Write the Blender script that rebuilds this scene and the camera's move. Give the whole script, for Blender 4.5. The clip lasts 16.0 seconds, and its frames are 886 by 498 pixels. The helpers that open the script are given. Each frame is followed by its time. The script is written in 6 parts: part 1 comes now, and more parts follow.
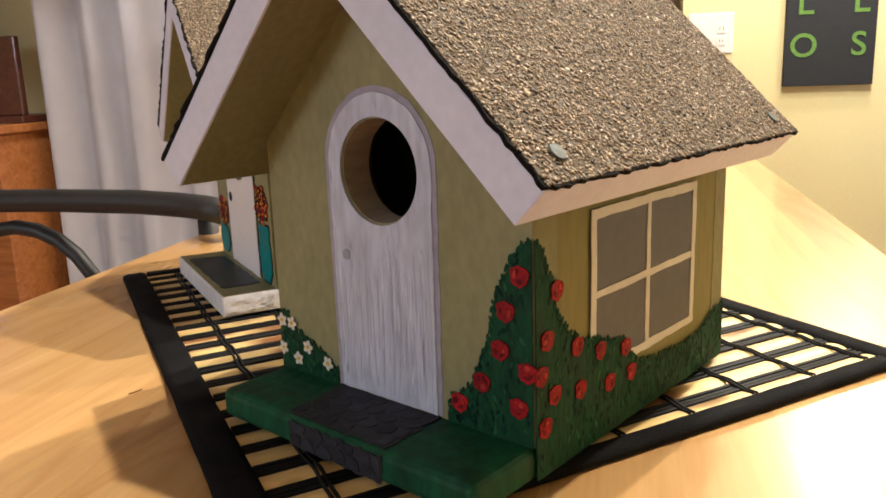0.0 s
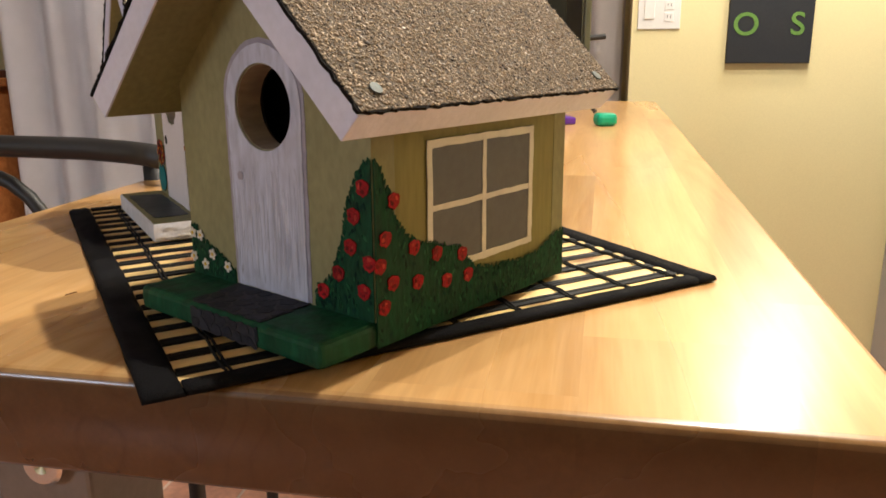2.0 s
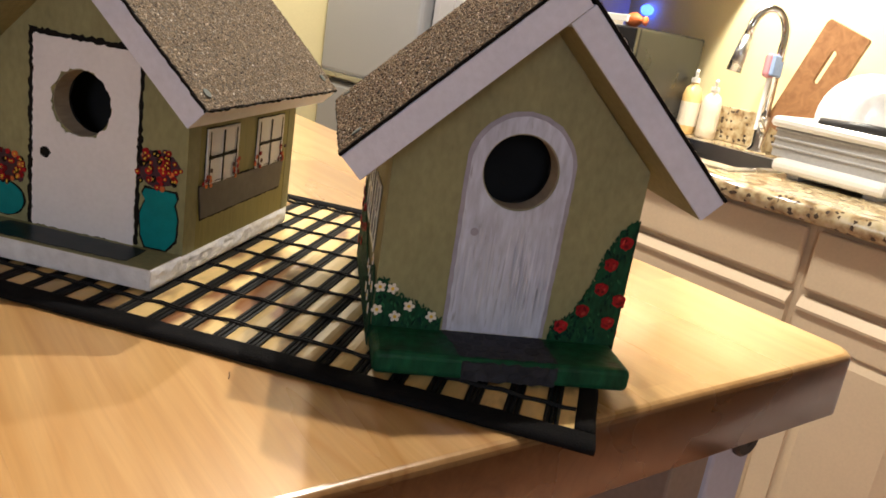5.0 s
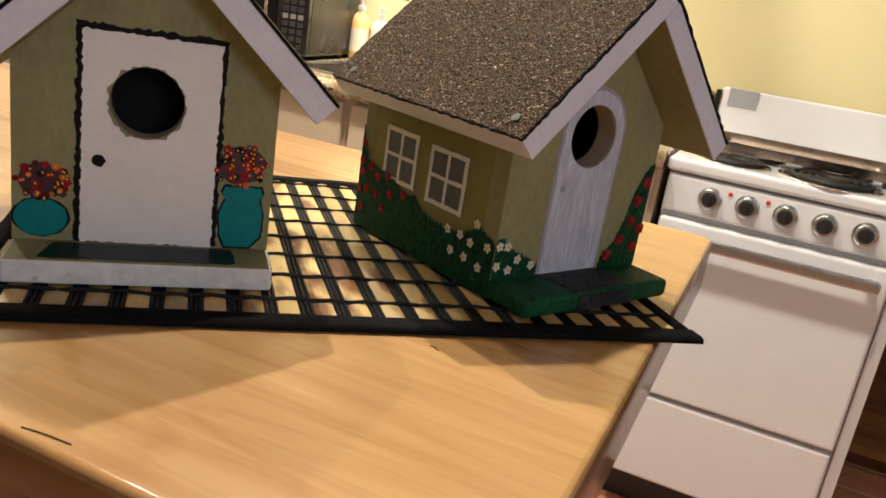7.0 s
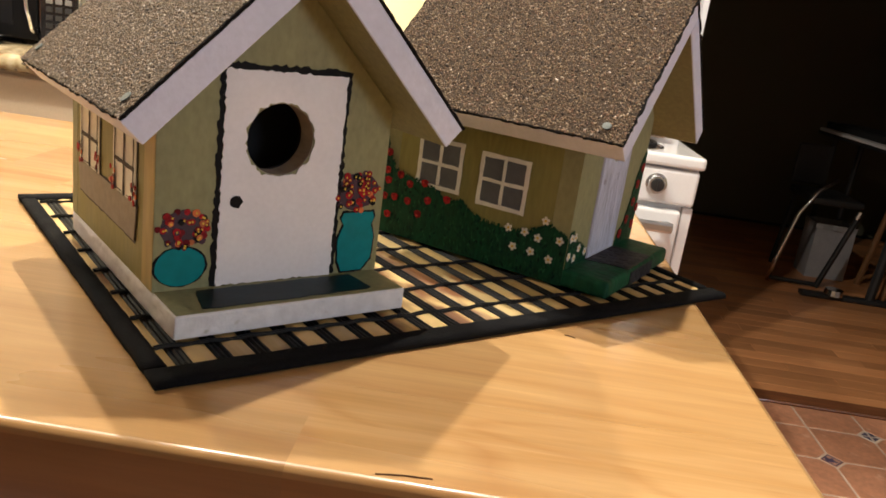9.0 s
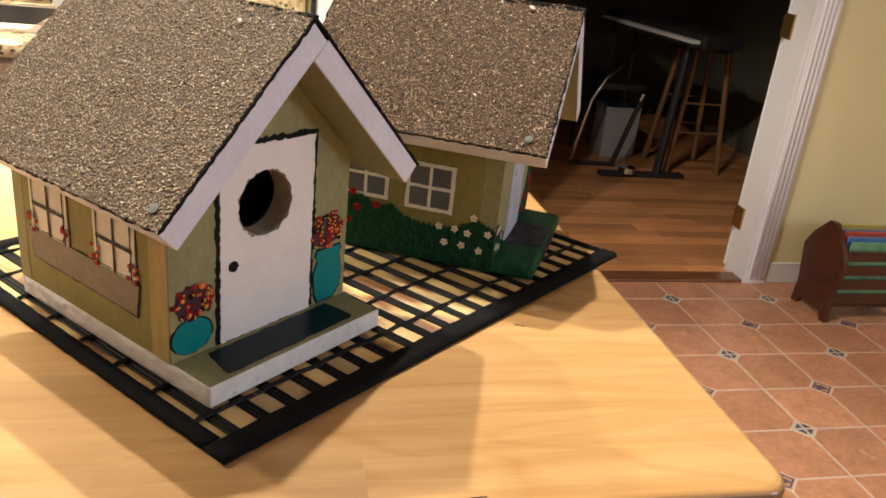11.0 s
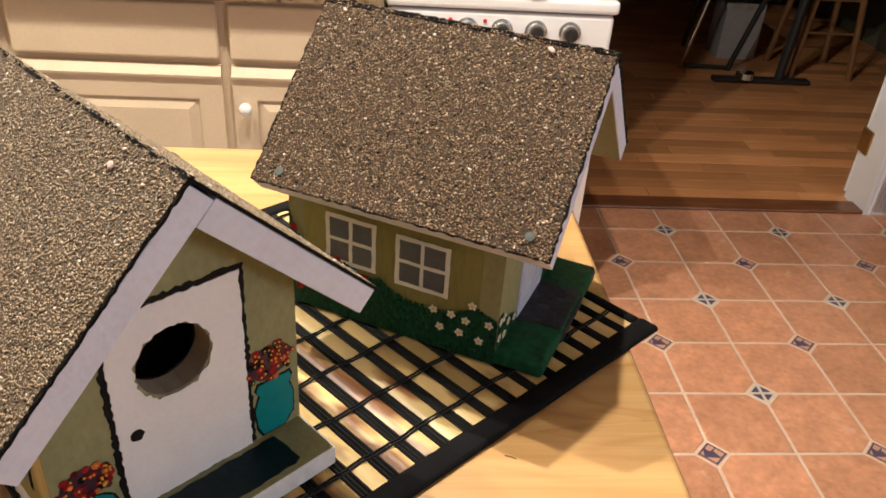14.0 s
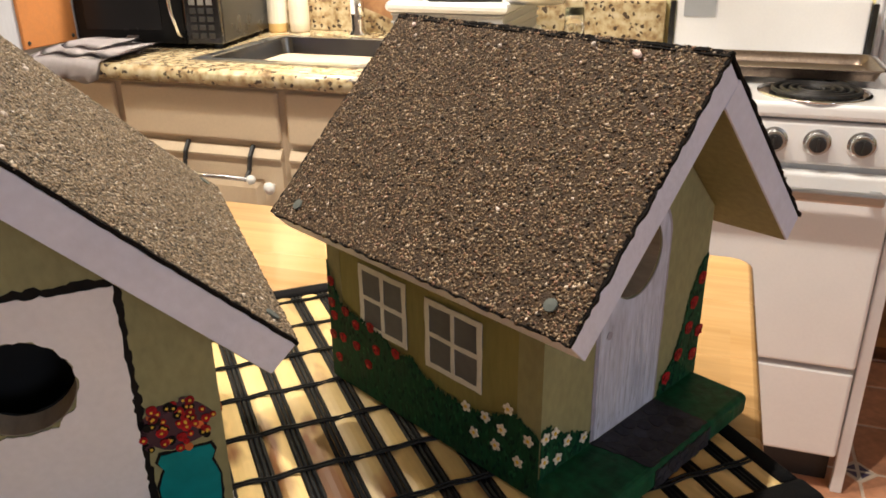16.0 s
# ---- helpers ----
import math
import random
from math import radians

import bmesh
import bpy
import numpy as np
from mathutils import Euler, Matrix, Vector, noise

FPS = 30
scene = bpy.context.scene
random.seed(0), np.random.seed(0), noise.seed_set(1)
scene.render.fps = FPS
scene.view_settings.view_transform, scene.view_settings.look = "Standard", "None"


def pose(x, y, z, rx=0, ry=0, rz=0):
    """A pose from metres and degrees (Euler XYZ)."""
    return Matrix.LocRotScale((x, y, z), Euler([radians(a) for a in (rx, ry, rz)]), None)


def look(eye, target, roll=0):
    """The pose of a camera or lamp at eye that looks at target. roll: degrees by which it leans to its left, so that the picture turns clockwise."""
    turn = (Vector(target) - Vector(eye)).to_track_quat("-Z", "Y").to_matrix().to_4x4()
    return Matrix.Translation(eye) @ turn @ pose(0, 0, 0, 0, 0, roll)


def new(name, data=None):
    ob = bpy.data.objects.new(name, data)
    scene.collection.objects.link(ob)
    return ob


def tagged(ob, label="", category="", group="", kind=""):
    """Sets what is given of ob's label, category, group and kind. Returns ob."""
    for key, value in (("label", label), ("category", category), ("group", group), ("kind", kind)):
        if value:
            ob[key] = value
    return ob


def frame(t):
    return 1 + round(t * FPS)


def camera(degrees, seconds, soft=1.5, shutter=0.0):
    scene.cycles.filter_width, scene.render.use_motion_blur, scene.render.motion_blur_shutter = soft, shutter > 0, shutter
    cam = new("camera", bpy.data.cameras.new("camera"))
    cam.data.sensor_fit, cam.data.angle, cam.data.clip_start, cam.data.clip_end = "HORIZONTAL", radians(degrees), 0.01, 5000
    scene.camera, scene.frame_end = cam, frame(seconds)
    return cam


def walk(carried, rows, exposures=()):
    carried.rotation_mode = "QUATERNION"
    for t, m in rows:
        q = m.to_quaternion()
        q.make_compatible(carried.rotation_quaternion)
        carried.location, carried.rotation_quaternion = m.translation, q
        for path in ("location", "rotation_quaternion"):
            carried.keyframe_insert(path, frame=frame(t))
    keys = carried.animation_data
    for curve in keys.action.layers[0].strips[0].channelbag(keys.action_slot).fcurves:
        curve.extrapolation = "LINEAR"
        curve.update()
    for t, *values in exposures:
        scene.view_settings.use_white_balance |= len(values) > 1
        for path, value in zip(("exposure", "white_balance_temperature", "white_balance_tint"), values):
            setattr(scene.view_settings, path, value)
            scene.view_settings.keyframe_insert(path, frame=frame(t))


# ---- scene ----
cam = camera(58.6, 16.0, soft=1.7)
PATH = [
    (0, (0.56, 0.409, 1.128), (-1.339, -0.051, 0.7), -2.0),
    (0.5, (0.589, 0.444, 1.125), (-1.254, -0.198, 0.685), -1.7),
    (1, (0.613, 0.476, 1.126), (-1.236, -0.152, 0.691), 0.5),
    (1.5, (0.634, 0.497, 1.122), (-1.234, -0.055, 0.668), -0.8),
    (2, (0.637, 0.48, 1.121), (-1.262, 0.098, 0.621), -0.3),
    (2.5, (0.638, 0.426, 1.134), (-1.287, 0.277, 0.612), 1.1),
    (3, (0.665, 0.349, 1.142), (-1.256, 0.545, 0.62), 1.9),
    (3.5, (0.685, 0.263, 1.142), (-1.179, 0.75, 0.603), 2.3),
    (4, (0.652, 0.173, 1.151), (-1.126, 0.917, 0.617), 5.7),
    (4.5, (0.612, 0.088, 1.171), (-1.082, 1.0, 0.624), 7.9),
    (5, (0.578, 0.001, 1.169), (-0.931, 1.188, 0.608), 9.0),
    (7.3, (0.339, -0.278, 1.164), (-0.26, 1.536, 0.573), 8.9),
    (7.5, (0.318, -0.303, 1.162), (-0.2, 1.539, 0.578), 8.7),
    (8, (0.27, -0.34, 1.158), (-0.051, 1.547, 0.577), 8.1),
    (8.5, (0.197, -0.336, 1.158), (0.008, 1.569, 0.578), 7.6),
    (9, (0.142, -0.338, 1.165), (0.074, 1.577, 0.591), 8.1),
    (9.5, (0.09, -0.35, 1.17), (0.21, 1.562, 0.595), 8.2),
    (10, (0.033, -0.358, 1.178), (0.376, 1.53, 0.613), 7.8),
    (10.2, (0.021, -0.365, 1.195), (0.433, 1.503, 0.612), 8.3),
    (12.3, (0.025, -0.346, 1.322), (0.404, 1.34, 0.315), 4.4),
    (12.5, (0.037, -0.33, 1.334), (0.416, 1.348, 0.314), 4.7),
    (13, (0.064, -0.296, 1.351), (0.362, 1.367, 0.281), 5.3),
    (13.5, (0.091, -0.251, 1.357), (0.369, 1.425, 0.301), 5.3),
    (14, (0.125, -0.207, 1.355), (0.298, 1.486, 0.303), 4.2),
    (14.5, (0.175, -0.173, 1.346), (0.166, 1.547, 0.326), 1.7),
    (15, (0.213, -0.138, 1.315), (-0.06, 1.589, 0.343), 1.0),
    (15.5, (0.243, -0.106, 1.287), (-0.208, 1.651, 0.445), -0.2),
    (16, (0.275, -0.082, 1.256), (-0.32, 1.661, 0.477), -0.7),
]
EXPOSURE = [(0.0, 0.3), (1.0, 0.6), (1.5, 0.45), (2.0, 0.07), (2.5, 0.0), (3.0, -0.26), (3.5, -0.2), (4.0, -0.08), (4.5, 0.05), (5.0, -0.12), (7.5, -0.18), (8.0, -0.2), (8.5, 0.07), (9.0, 0.2), (9.5, 0.35), (10.0, 0.48), (12.5, 0.19), (14.0, 0.29), (14.5, 0.19), (15.0, 0.03), (16.0, -0.05)]
walk(cam, [(t, look(eye, target, roll)) for t, eye, target, roll in PATH], EXPOSURE)
# ---- light ----
world = bpy.data.worlds.new("night")
world.use_nodes = True
world.node_tree.nodes["Background"].inputs[0].default_value = (0.6, 0.75, 1.0, 1)
world.node_tree.nodes["Background"].inputs[1].default_value = 0.004
scene.world = world


def lamp(name, place, watts, colour, radius=0.06, cone=0.0):
    """A bare bulb, or a ceiling spot that shines down in a cone of so many degrees."""
    data = bpy.data.lights.new(name, "SPOT" if cone else "POINT")
    data.energy, data.color, data.shadow_soft_size = watts, colour, radius
    if cone:
        data.spot_size, data.spot_blend = radians(cone), 0.5
    ob = new(name, data)
    ob.location = place
    return ob


WARM = (1.0, 0.93, 0.82)
lamp("ceiling_spot", (0.16, 0.845, 2.68), 114, WARM, 0.02, 78)
lamp("ceiling_spot", (-0.5, 0.905, 2.68), 106, WARM, 0.02, 150)
# Third spot is unseen, added along the row to brighten west-facing sides.
lamp("ceiling_spot", (-1.15, 0.95, 2.68), 66, WARM, 0.03, 150)
lamp("wall_lamp", (-1.85, 1.05, 1.98), 24, WARM, 0.06)
lamp("sink_lamp", (-0.78, 2.0, 1.95), 118, WARM, 0.07, 104)
# Unseen fill added for the curtain; its cone stays off the table.
lamp("living_room_fill", (-1.5, -1.3, 2.25), 66, (0.92, 0.94, 1.0), 0.12, 108)
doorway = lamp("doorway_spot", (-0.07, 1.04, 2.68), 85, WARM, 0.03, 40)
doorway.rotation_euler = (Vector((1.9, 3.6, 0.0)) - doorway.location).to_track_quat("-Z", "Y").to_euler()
# Unseen cool fill, added to brighten the fronts of the birdhouses.
lamp("cool_front_fill", (2.7, -1.7, 1.75), 76, (0.72, 0.82, 1.0), 0.35)


# ---- materials ----
def mat(name, colour, rough=0.5, metal=0.0, var=0.15, scale=12.0, bump=0.1, fine=160.0, coat=0.0, rnd=0.0, island=0.0, stretch=(1, 1, 1), emit=None, dirt=None, spec=0.5):
    """A surface with colour variation at two scales, fine relief and, for pieces, a shade of their own."""
    m = bpy.data.materials.new(name)
    m.use_nodes = True
    t = m.node_tree
    n, link = t.nodes, t.links.new
    b = n["Principled BSDF"]
    co, mp = n.new("ShaderNodeTexCoord"), n.new("ShaderNodeMapping")
    link(co.outputs["Object"], mp.inputs[0])
    mp.inputs["Scale"].default_value = stretch
    if rnd:
        own, far = n.new("ShaderNodeObjectInfo"), n.new("ShaderNodeMath")
        far.operation = "MULTIPLY"
        far.inputs[1].default_value = 90
        link(own.outputs["Random"], far.inputs[0])
        link(far.outputs[0], mp.inputs["Location"])
    big, small = n.new("ShaderNodeTexNoise"), n.new("ShaderNodeTexNoise")
    for tex, s in ((big, scale), (small, fine)):
        link(mp.outputs[0], tex.inputs["Vector"])
        tex.inputs["Scale"].default_value, tex.inputs["Detail"].default_value = s, 4
    both = n.new("ShaderNodeMath")
    both.operation = "ADD"
    link(big.outputs[0], both.inputs[0])
    link(small.outputs[0], both.inputs[1])
    value = n.new("ShaderNodeMapRange")
    link(both.outputs[0], value.inputs[0])
    value.inputs[1].default_value, value.inputs[2].default_value = 0.6, 1.4
    value.inputs[3].default_value, value.inputs[4].default_value = 1 - var, 1 + var
    out = value.outputs[0]
    for amount, node, socket in ((rnd, "ShaderNodeObjectInfo", "Random"), (island, "ShaderNodeNewGeometry", "Random Per Island")):
        if amount:
            info, ran, mul = n.new(node), n.new("ShaderNodeMapRange"), n.new("ShaderNodeMath")
            link(info.outputs[socket], ran.inputs[0])
            ran.inputs[3].default_value, ran.inputs[4].default_value = 1 - amount, 1 + amount
            mul.operation = "MULTIPLY"
            link(out, mul.inputs[0])
            link(ran.outputs[0], mul.inputs[1])
            out = mul.outputs[0]
    tint = n.new("ShaderNodeVectorMath")
    tint.operation = "SCALE"
    tint.inputs[0].default_value = colour
    link(out, tint.inputs["Scale"])
    final = tint.outputs[0]
    if dirt:
        spots, ramp, mix = n.new("ShaderNodeTexNoise"), n.new("ShaderNodeValToRGB"), n.new("ShaderNodeMixRGB")
        link(mp.outputs[0], spots.inputs["Vector"])
        spots.inputs["Scale"].default_value, spots.inputs["Detail"].default_value = dirt[1], 3
        ramp.color_ramp.elements[0].position, ramp.color_ramp.elements[1].position = dirt[2], dirt[2] + 0.12
        link(spots.outputs[0], ramp.inputs[0])
        link(ramp.outputs[0], mix.inputs[0])
        link(final, mix.inputs[1])
        mix.inputs[2].default_value = (*dirt[0], 1)
        final = mix.outputs[0]
    link(final, b.inputs["Base Color"])
    b.inputs["Metallic"].default_value, b.inputs["Specular IOR Level"].default_value = metal, spec
    gloss = n.new("ShaderNodeMapRange")
    link(big.outputs[0], gloss.inputs[0])
    gloss.inputs[1].default_value, gloss.inputs[2].default_value = 0.3, 0.7
    gloss.inputs[3].default_value, gloss.inputs[4].default_value = rough * 0.85, min(1, rough * 1.15)
    link(gloss.outputs[0], b.inputs["Roughness"])
    b.inputs["Coat Weight"].default_value, b.inputs["Coat Roughness"].default_value = coat, 0.08
    if bump:
        relief = n.new("ShaderNodeBump")
        relief.inputs["Strength"].default_value, relief.inputs["Distance"].default_value = bump, 0.001
        link(small.outputs[0], relief.inputs["Height"])
        link(relief.outputs[0], b.inputs["Normal"])
    if emit:
        b.inputs["Emission Color"].default_value, b.inputs["Emission Strength"].default_value = (*emit[0], 1), emit[1]
    return m


def wood(name, colour, dark, rough, coat, rnd=0.0, stave=0.0, along="x", scale=1.0):
    """Boards with grain along one axis; stave: their width where the boards are glued flush."""
    m = mat(name, colour, rough, coat=coat, var=0.08, scale=6, fine=60, bump=0.02)
    n, link = m.node_tree.nodes, m.node_tree.links.new
    b = n["Principled BSDF"]
    mp = n["Mapping"]
    mp.inputs["Scale"].default_value = (0.09, 1, 1) if along == "x" else (1, 0.09, 1) if along == "y" else (1, 1, 0.09)
    sep = n.new("ShaderNodeSeparateXYZ")
    link(n["Texture Coordinate"].outputs["Object"], sep.inputs[0])
    seed = None
    if stave:
        across, row = ("Y", "X") if along == "x" else ("X", "Y")
        i = n.new("ShaderNodeMath")
        i.operation = "SNAP"
        i.inputs[1].default_value = stave
        link(sep.outputs[across], i.inputs[0])
        shift = n.new("ShaderNodeMath")
        shift.operation = "MULTIPLY_ADD"
        shift.inputs[1].default_value = 7.31
        link(i.outputs[0], shift.inputs[0])
        link(sep.outputs[row], shift.inputs[2])
        j = n.new("ShaderNodeMath")
        j.operation = "SNAP"
        j.inputs[1].default_value = stave * 6.5
        link(shift.outputs[0], j.inputs[0])
        comb = n.new("ShaderNodeCombineXYZ")
        link(i.outputs[0], comb.inputs[0])
        link(j.outputs[0], comb.inputs[1])
        white = n.new("ShaderNodeTexWhiteNoise")
        link(comb.outputs[0], white.inputs[0])
        seed = white.outputs["Value"]
    elif rnd:
        info = n.new("ShaderNodeObjectInfo")
        seed = info.outputs["Random"]
    grain = n.new("ShaderNodeTexNoise")
    grain.noise_dimensions = "4D"
    link(mp.outputs[0], grain.inputs["Vector"])
    grain.inputs["Scale"].default_value, grain.inputs["Detail"].default_value = 38 * scale, 6
    grain.inputs["Distortion"].default_value = 1.2
    if seed:
        w = n.new("ShaderNodeMath")
        w.operation = "MULTIPLY"
        w.inputs[1].default_value = 40
        link(seed, w.inputs[0])
        link(w.outputs[0], grain.inputs["W"])
    ramp = n.new("ShaderNodeValToRGB")
    ramp.color_ramp.elements[0].position, ramp.color_ramp.elements[1].position = 0.3, 0.66
    ramp.color_ramp.elements[0].color, ramp.color_ramp.elements[1].color = (*dark, 1), (*colour, 1)
    link(grain.outputs[0], ramp.inputs[0])
    final = ramp.outputs[0]
    if seed:
        ran, sc = n.new("ShaderNodeMapRange"), n.new("ShaderNodeVectorMath")
        ran.inputs[3].default_value, ran.inputs[4].default_value = 1 - max(rnd, 0.15), 1 + max(rnd, 0.15)
        sc.operation = "SCALE"
        link(seed, ran.inputs[0])
        link(final, sc.inputs[0])
        link(ran.outputs[0], sc.inputs["Scale"])
        final = sc.outputs[0]
    if stave:
        fine_map, fine, tone, streak = n.new("ShaderNodeMapping"), n.new("ShaderNodeTexNoise"), n.new("ShaderNodeMapRange"), n.new("ShaderNodeVectorMath")
        fine_map.inputs["Scale"].default_value = (0.035, 1, 1) if along == "x" else (1, 0.035, 1)
        link(n["Texture Coordinate"].outputs["Object"], fine_map.inputs[0])
        link(fine_map.outputs[0], fine.inputs["Vector"])
        fine.inputs["Scale"].default_value, fine.inputs["Detail"].default_value, fine.inputs["Distortion"].default_value = 330, 5, 0.6
        link(fine.outputs[0], tone.inputs[0])
        tone.inputs[1].default_value, tone.inputs[2].default_value = 0.3, 0.7
        tone.inputs[3].default_value, tone.inputs[4].default_value = 0.925, 1.05
        streak.operation = "SCALE"
        link(final, streak.inputs[0])
        link(tone.outputs[0], streak.inputs["Scale"])
        final = streak.outputs[0]
        ring_map, field, turns, fold, line, patch, where, shade, figure = (n.new("ShaderNode" + k) for k in ("Mapping", "TexNoise", "Math", "Math", "MapRange", "TexNoise", "MapRange", "Math", "MixRGB"))
        ring_map.inputs["Scale"].default_value = (0.16, 1, 1) if along == "x" else (1, 0.16, 1)
        link(n["Texture Coordinate"].outputs["Object"], ring_map.inputs[0])
        link(ring_map.outputs[0], field.inputs["Vector"])
        field.noise_dimensions = "4D"
        link(w.outputs[0], field.inputs["W"])
        field.inputs["Scale"].default_value, field.inputs["Detail"].default_value = 7, 2
        turns.operation, turns.inputs[1].default_value = "MULTIPLY", 17
        link(field.outputs[0], turns.inputs[0])
        fold.operation, fold.inputs[1].default_value = "PINGPONG", 0.5
        link(turns.outputs[0], fold.inputs[0])
        link(fold.outputs[0], line.inputs[0])
        line.inputs[1].default_value, line.inputs[2].default_value = 0.0, 0.16
        line.inputs[3].default_value, line.inputs[4].default_value = 1.0, 0.0
        link(ring_map.outputs[0], patch.inputs["Vector"])
        patch.inputs["Scale"].default_value = 5
        link(patch.outputs[0], where.inputs[0])
        where.inputs[1].default_value, where.inputs[2].default_value = 0.46, 0.62
        where.inputs[3].default_value, where.inputs[4].default_value = 0.05, 0.5
        shade.operation = "MULTIPLY"
        link(line.outputs[0], shade.inputs[0])
        link(where.outputs[0], shade.inputs[1])
        link(shade.outputs[0], figure.inputs[0])
        link(final, figure.inputs[1])
        figure.blend_type = "MULTIPLY"
        figure.inputs[2].default_value = (0.72, 0.55, 0.42, 1)
        final = figure.outputs[0]
        # Side and end faces: shade put into the colour, with darker end grain.
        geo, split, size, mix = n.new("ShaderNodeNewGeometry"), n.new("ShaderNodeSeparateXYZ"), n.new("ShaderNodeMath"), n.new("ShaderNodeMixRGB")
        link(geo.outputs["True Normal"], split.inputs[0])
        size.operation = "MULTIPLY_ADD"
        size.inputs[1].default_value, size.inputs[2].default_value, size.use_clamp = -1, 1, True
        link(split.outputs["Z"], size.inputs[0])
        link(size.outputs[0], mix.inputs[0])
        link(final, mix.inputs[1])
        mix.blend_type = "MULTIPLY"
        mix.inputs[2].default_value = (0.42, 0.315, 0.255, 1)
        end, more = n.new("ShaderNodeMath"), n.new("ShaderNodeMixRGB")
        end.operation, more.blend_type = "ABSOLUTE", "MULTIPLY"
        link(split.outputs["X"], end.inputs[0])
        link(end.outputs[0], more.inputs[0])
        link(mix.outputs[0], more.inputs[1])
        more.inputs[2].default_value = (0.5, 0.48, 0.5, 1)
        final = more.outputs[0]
    link(final, b.inputs["Base Color"])
    return m


def grit_mat(name, stops, rough, spec):
    """Mineral granules, each of one colour out of a row of (share, colour)."""
    m = bpy.data.materials.new(name)
    m.use_nodes = True
    n, link = m.node_tree.nodes, m.node_tree.links.new
    b = n["Principled BSDF"]
    geo, ramp = n.new("ShaderNodeNewGeometry"), n.new("ShaderNodeValToRGB")
    r = ramp.color_ramp
    r.interpolation = "CONSTANT"
    r.elements[0].color, r.elements[1].position, r.elements[1].color = (*stops[0][1], 1), stops[1][0], (*stops[1][1], 1)
    for p, c in stops[2:]:
        r.elements.new(p).color = (*c, 1)
    link(geo.outputs["Random Per Island"], ramp.inputs[0])
    link(ramp.outputs[0], b.inputs["Base Color"])
    b.inputs["Roughness"].default_value = rough
    b.inputs["Specular IOR Level"].default_value = spec
    return m


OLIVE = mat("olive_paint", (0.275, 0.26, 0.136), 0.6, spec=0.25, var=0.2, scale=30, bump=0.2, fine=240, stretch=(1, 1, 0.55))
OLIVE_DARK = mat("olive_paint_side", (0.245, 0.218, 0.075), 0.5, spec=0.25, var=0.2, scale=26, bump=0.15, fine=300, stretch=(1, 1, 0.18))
TRIM = mat("white_trim_paint", (0.70, 0.71, 0.85), 0.6, var=0.08, scale=45, bump=0.4, fine=220)
DOOR_LAV = mat("lavender_white_paint", (0.54, 0.56, 0.69), 0.6, var=0.24, scale=75, bump=0.8, fine=300, stretch=(1, 0.22, 1), dirt=((0.33, 0.33, 0.40), 260, 0.66))
HALO = mat("lavender_outline_paint", (0.34, 0.32, 0.40), 0.55, var=0.15, scale=80)
DOOR_WHITE = mat("white_paint", (0.82, 0.79, 0.83), 0.5, var=0.05, scale=40, bump=0.15, fine=300)
ROUGH_WHITE = mat("thick_white_paint", (0.76, 0.75, 0.79), 0.5, var=0.14, scale=60, bump=1.0, fine=150, dirt=((0.5, 0.48, 0.45), 90, 0.66))
BLACK = mat("black_paint", (0.009, 0.008, 0.008), 0.6, spec=0.12, var=0.3, scale=60)
HOLE_DARK = mat("dark_interior", (0.006, 0.005, 0.005), 0.9, var=0.2)
GRAVELBED = mat("gritty_brown_bitumen", (0.10, 0.070, 0.043), 0.8, var=0.5, scale=300, bump=1.0, fine=900)
# Bed of the garden house's left slope, darkened in colour for its shade.
SHADEBED = mat("shaded_dark_bitumen", (0.078, 0.051, 0.033), 0.85, spec=0.2, var=0.5, scale=300, bump=1.0, fine=900)
SLEEVE = mat("sawn_hole_wood", (0.40, 0.33, 0.255), 0.7, var=0.22, scale=70, bump=0.6, fine=300, stretch=(1, 0.3, 1))
WORN = mat("worn_olive_edge", (0.42, 0.31, 0.12), 0.6, var=0.25, scale=50, bump=0.2, stretch=(1, 1, 0.2))
PEBBLE = mat("pale_quartz", (0.62, 0.52, 0.44), 0.45, var=0.2)
PINKSTONE = mat("pink_quartz", (0.60, 0.43, 0.37), 0.5, var=0.25, scale=300)
GREEN = mat("grass_green_paint", (0.006, 0.07, 0.030), 0.6, spec=0.25, var=0.65, scale=45, bump=0.8, fine=170, stretch=(1, 1, 0.35))
BUSH = mat("bush_green_paint", (0.006, 0.055, 0.024), 0.65, spec=0.2, var=0.6, scale=110, bump=0.4, fine=420, stretch=(1, 0.35, 1))
STONE = mat("slate_paint", (0.036, 0.036, 0.047), 0.65, spec=0.2, var=0.4, scale=120, bump=0.4, fine=300, rnd=0.3)
STONE_LINE = mat("stone_joint_paint", (0.014, 0.013, 0.018), 0.6, var=0.3)
LEAF = mat("leaf_green_paint", (0.012, 0.078, 0.031), 0.6, spec=0.2, var=0.5, scale=200, island=0.45)
LEAF_DARK = mat("dark_leaf_paint", (0.004, 0.030, 0.020), 0.65, spec=0.15, var=0.4, scale=200, island=0.4)
STROKE = mat("pale_brush_strokes", (0.60, 0.61, 0.72), 0.6, var=0.1, island=0.12)
STROKE_DIM = mat("grey_brush_strokes", (0.49, 0.505, 0.63), 0.6, var=0.1, island=0.15)
ROSE_DARK = mat("dark_rose_paint", (0.15, 0.004, 0.008), 0.6, spec=0.2, var=0.3, rnd=0.3)
ROSE_LIGHT = mat("light_rose_paint", (0.47, 0.045, 0.032), 0.6, spec=0.2, var=0.3, rnd=0.3)
RED = mat("rose_red_paint", (0.32, 0.009, 0.013), 0.62, spec=0.2, var=0.6, scale=330, bump=0.5, fine=900, rnd=0.25)
PETAL = mat("daisy_white_paint", (0.78, 0.72, 0.64), 0.5, var=0.06)
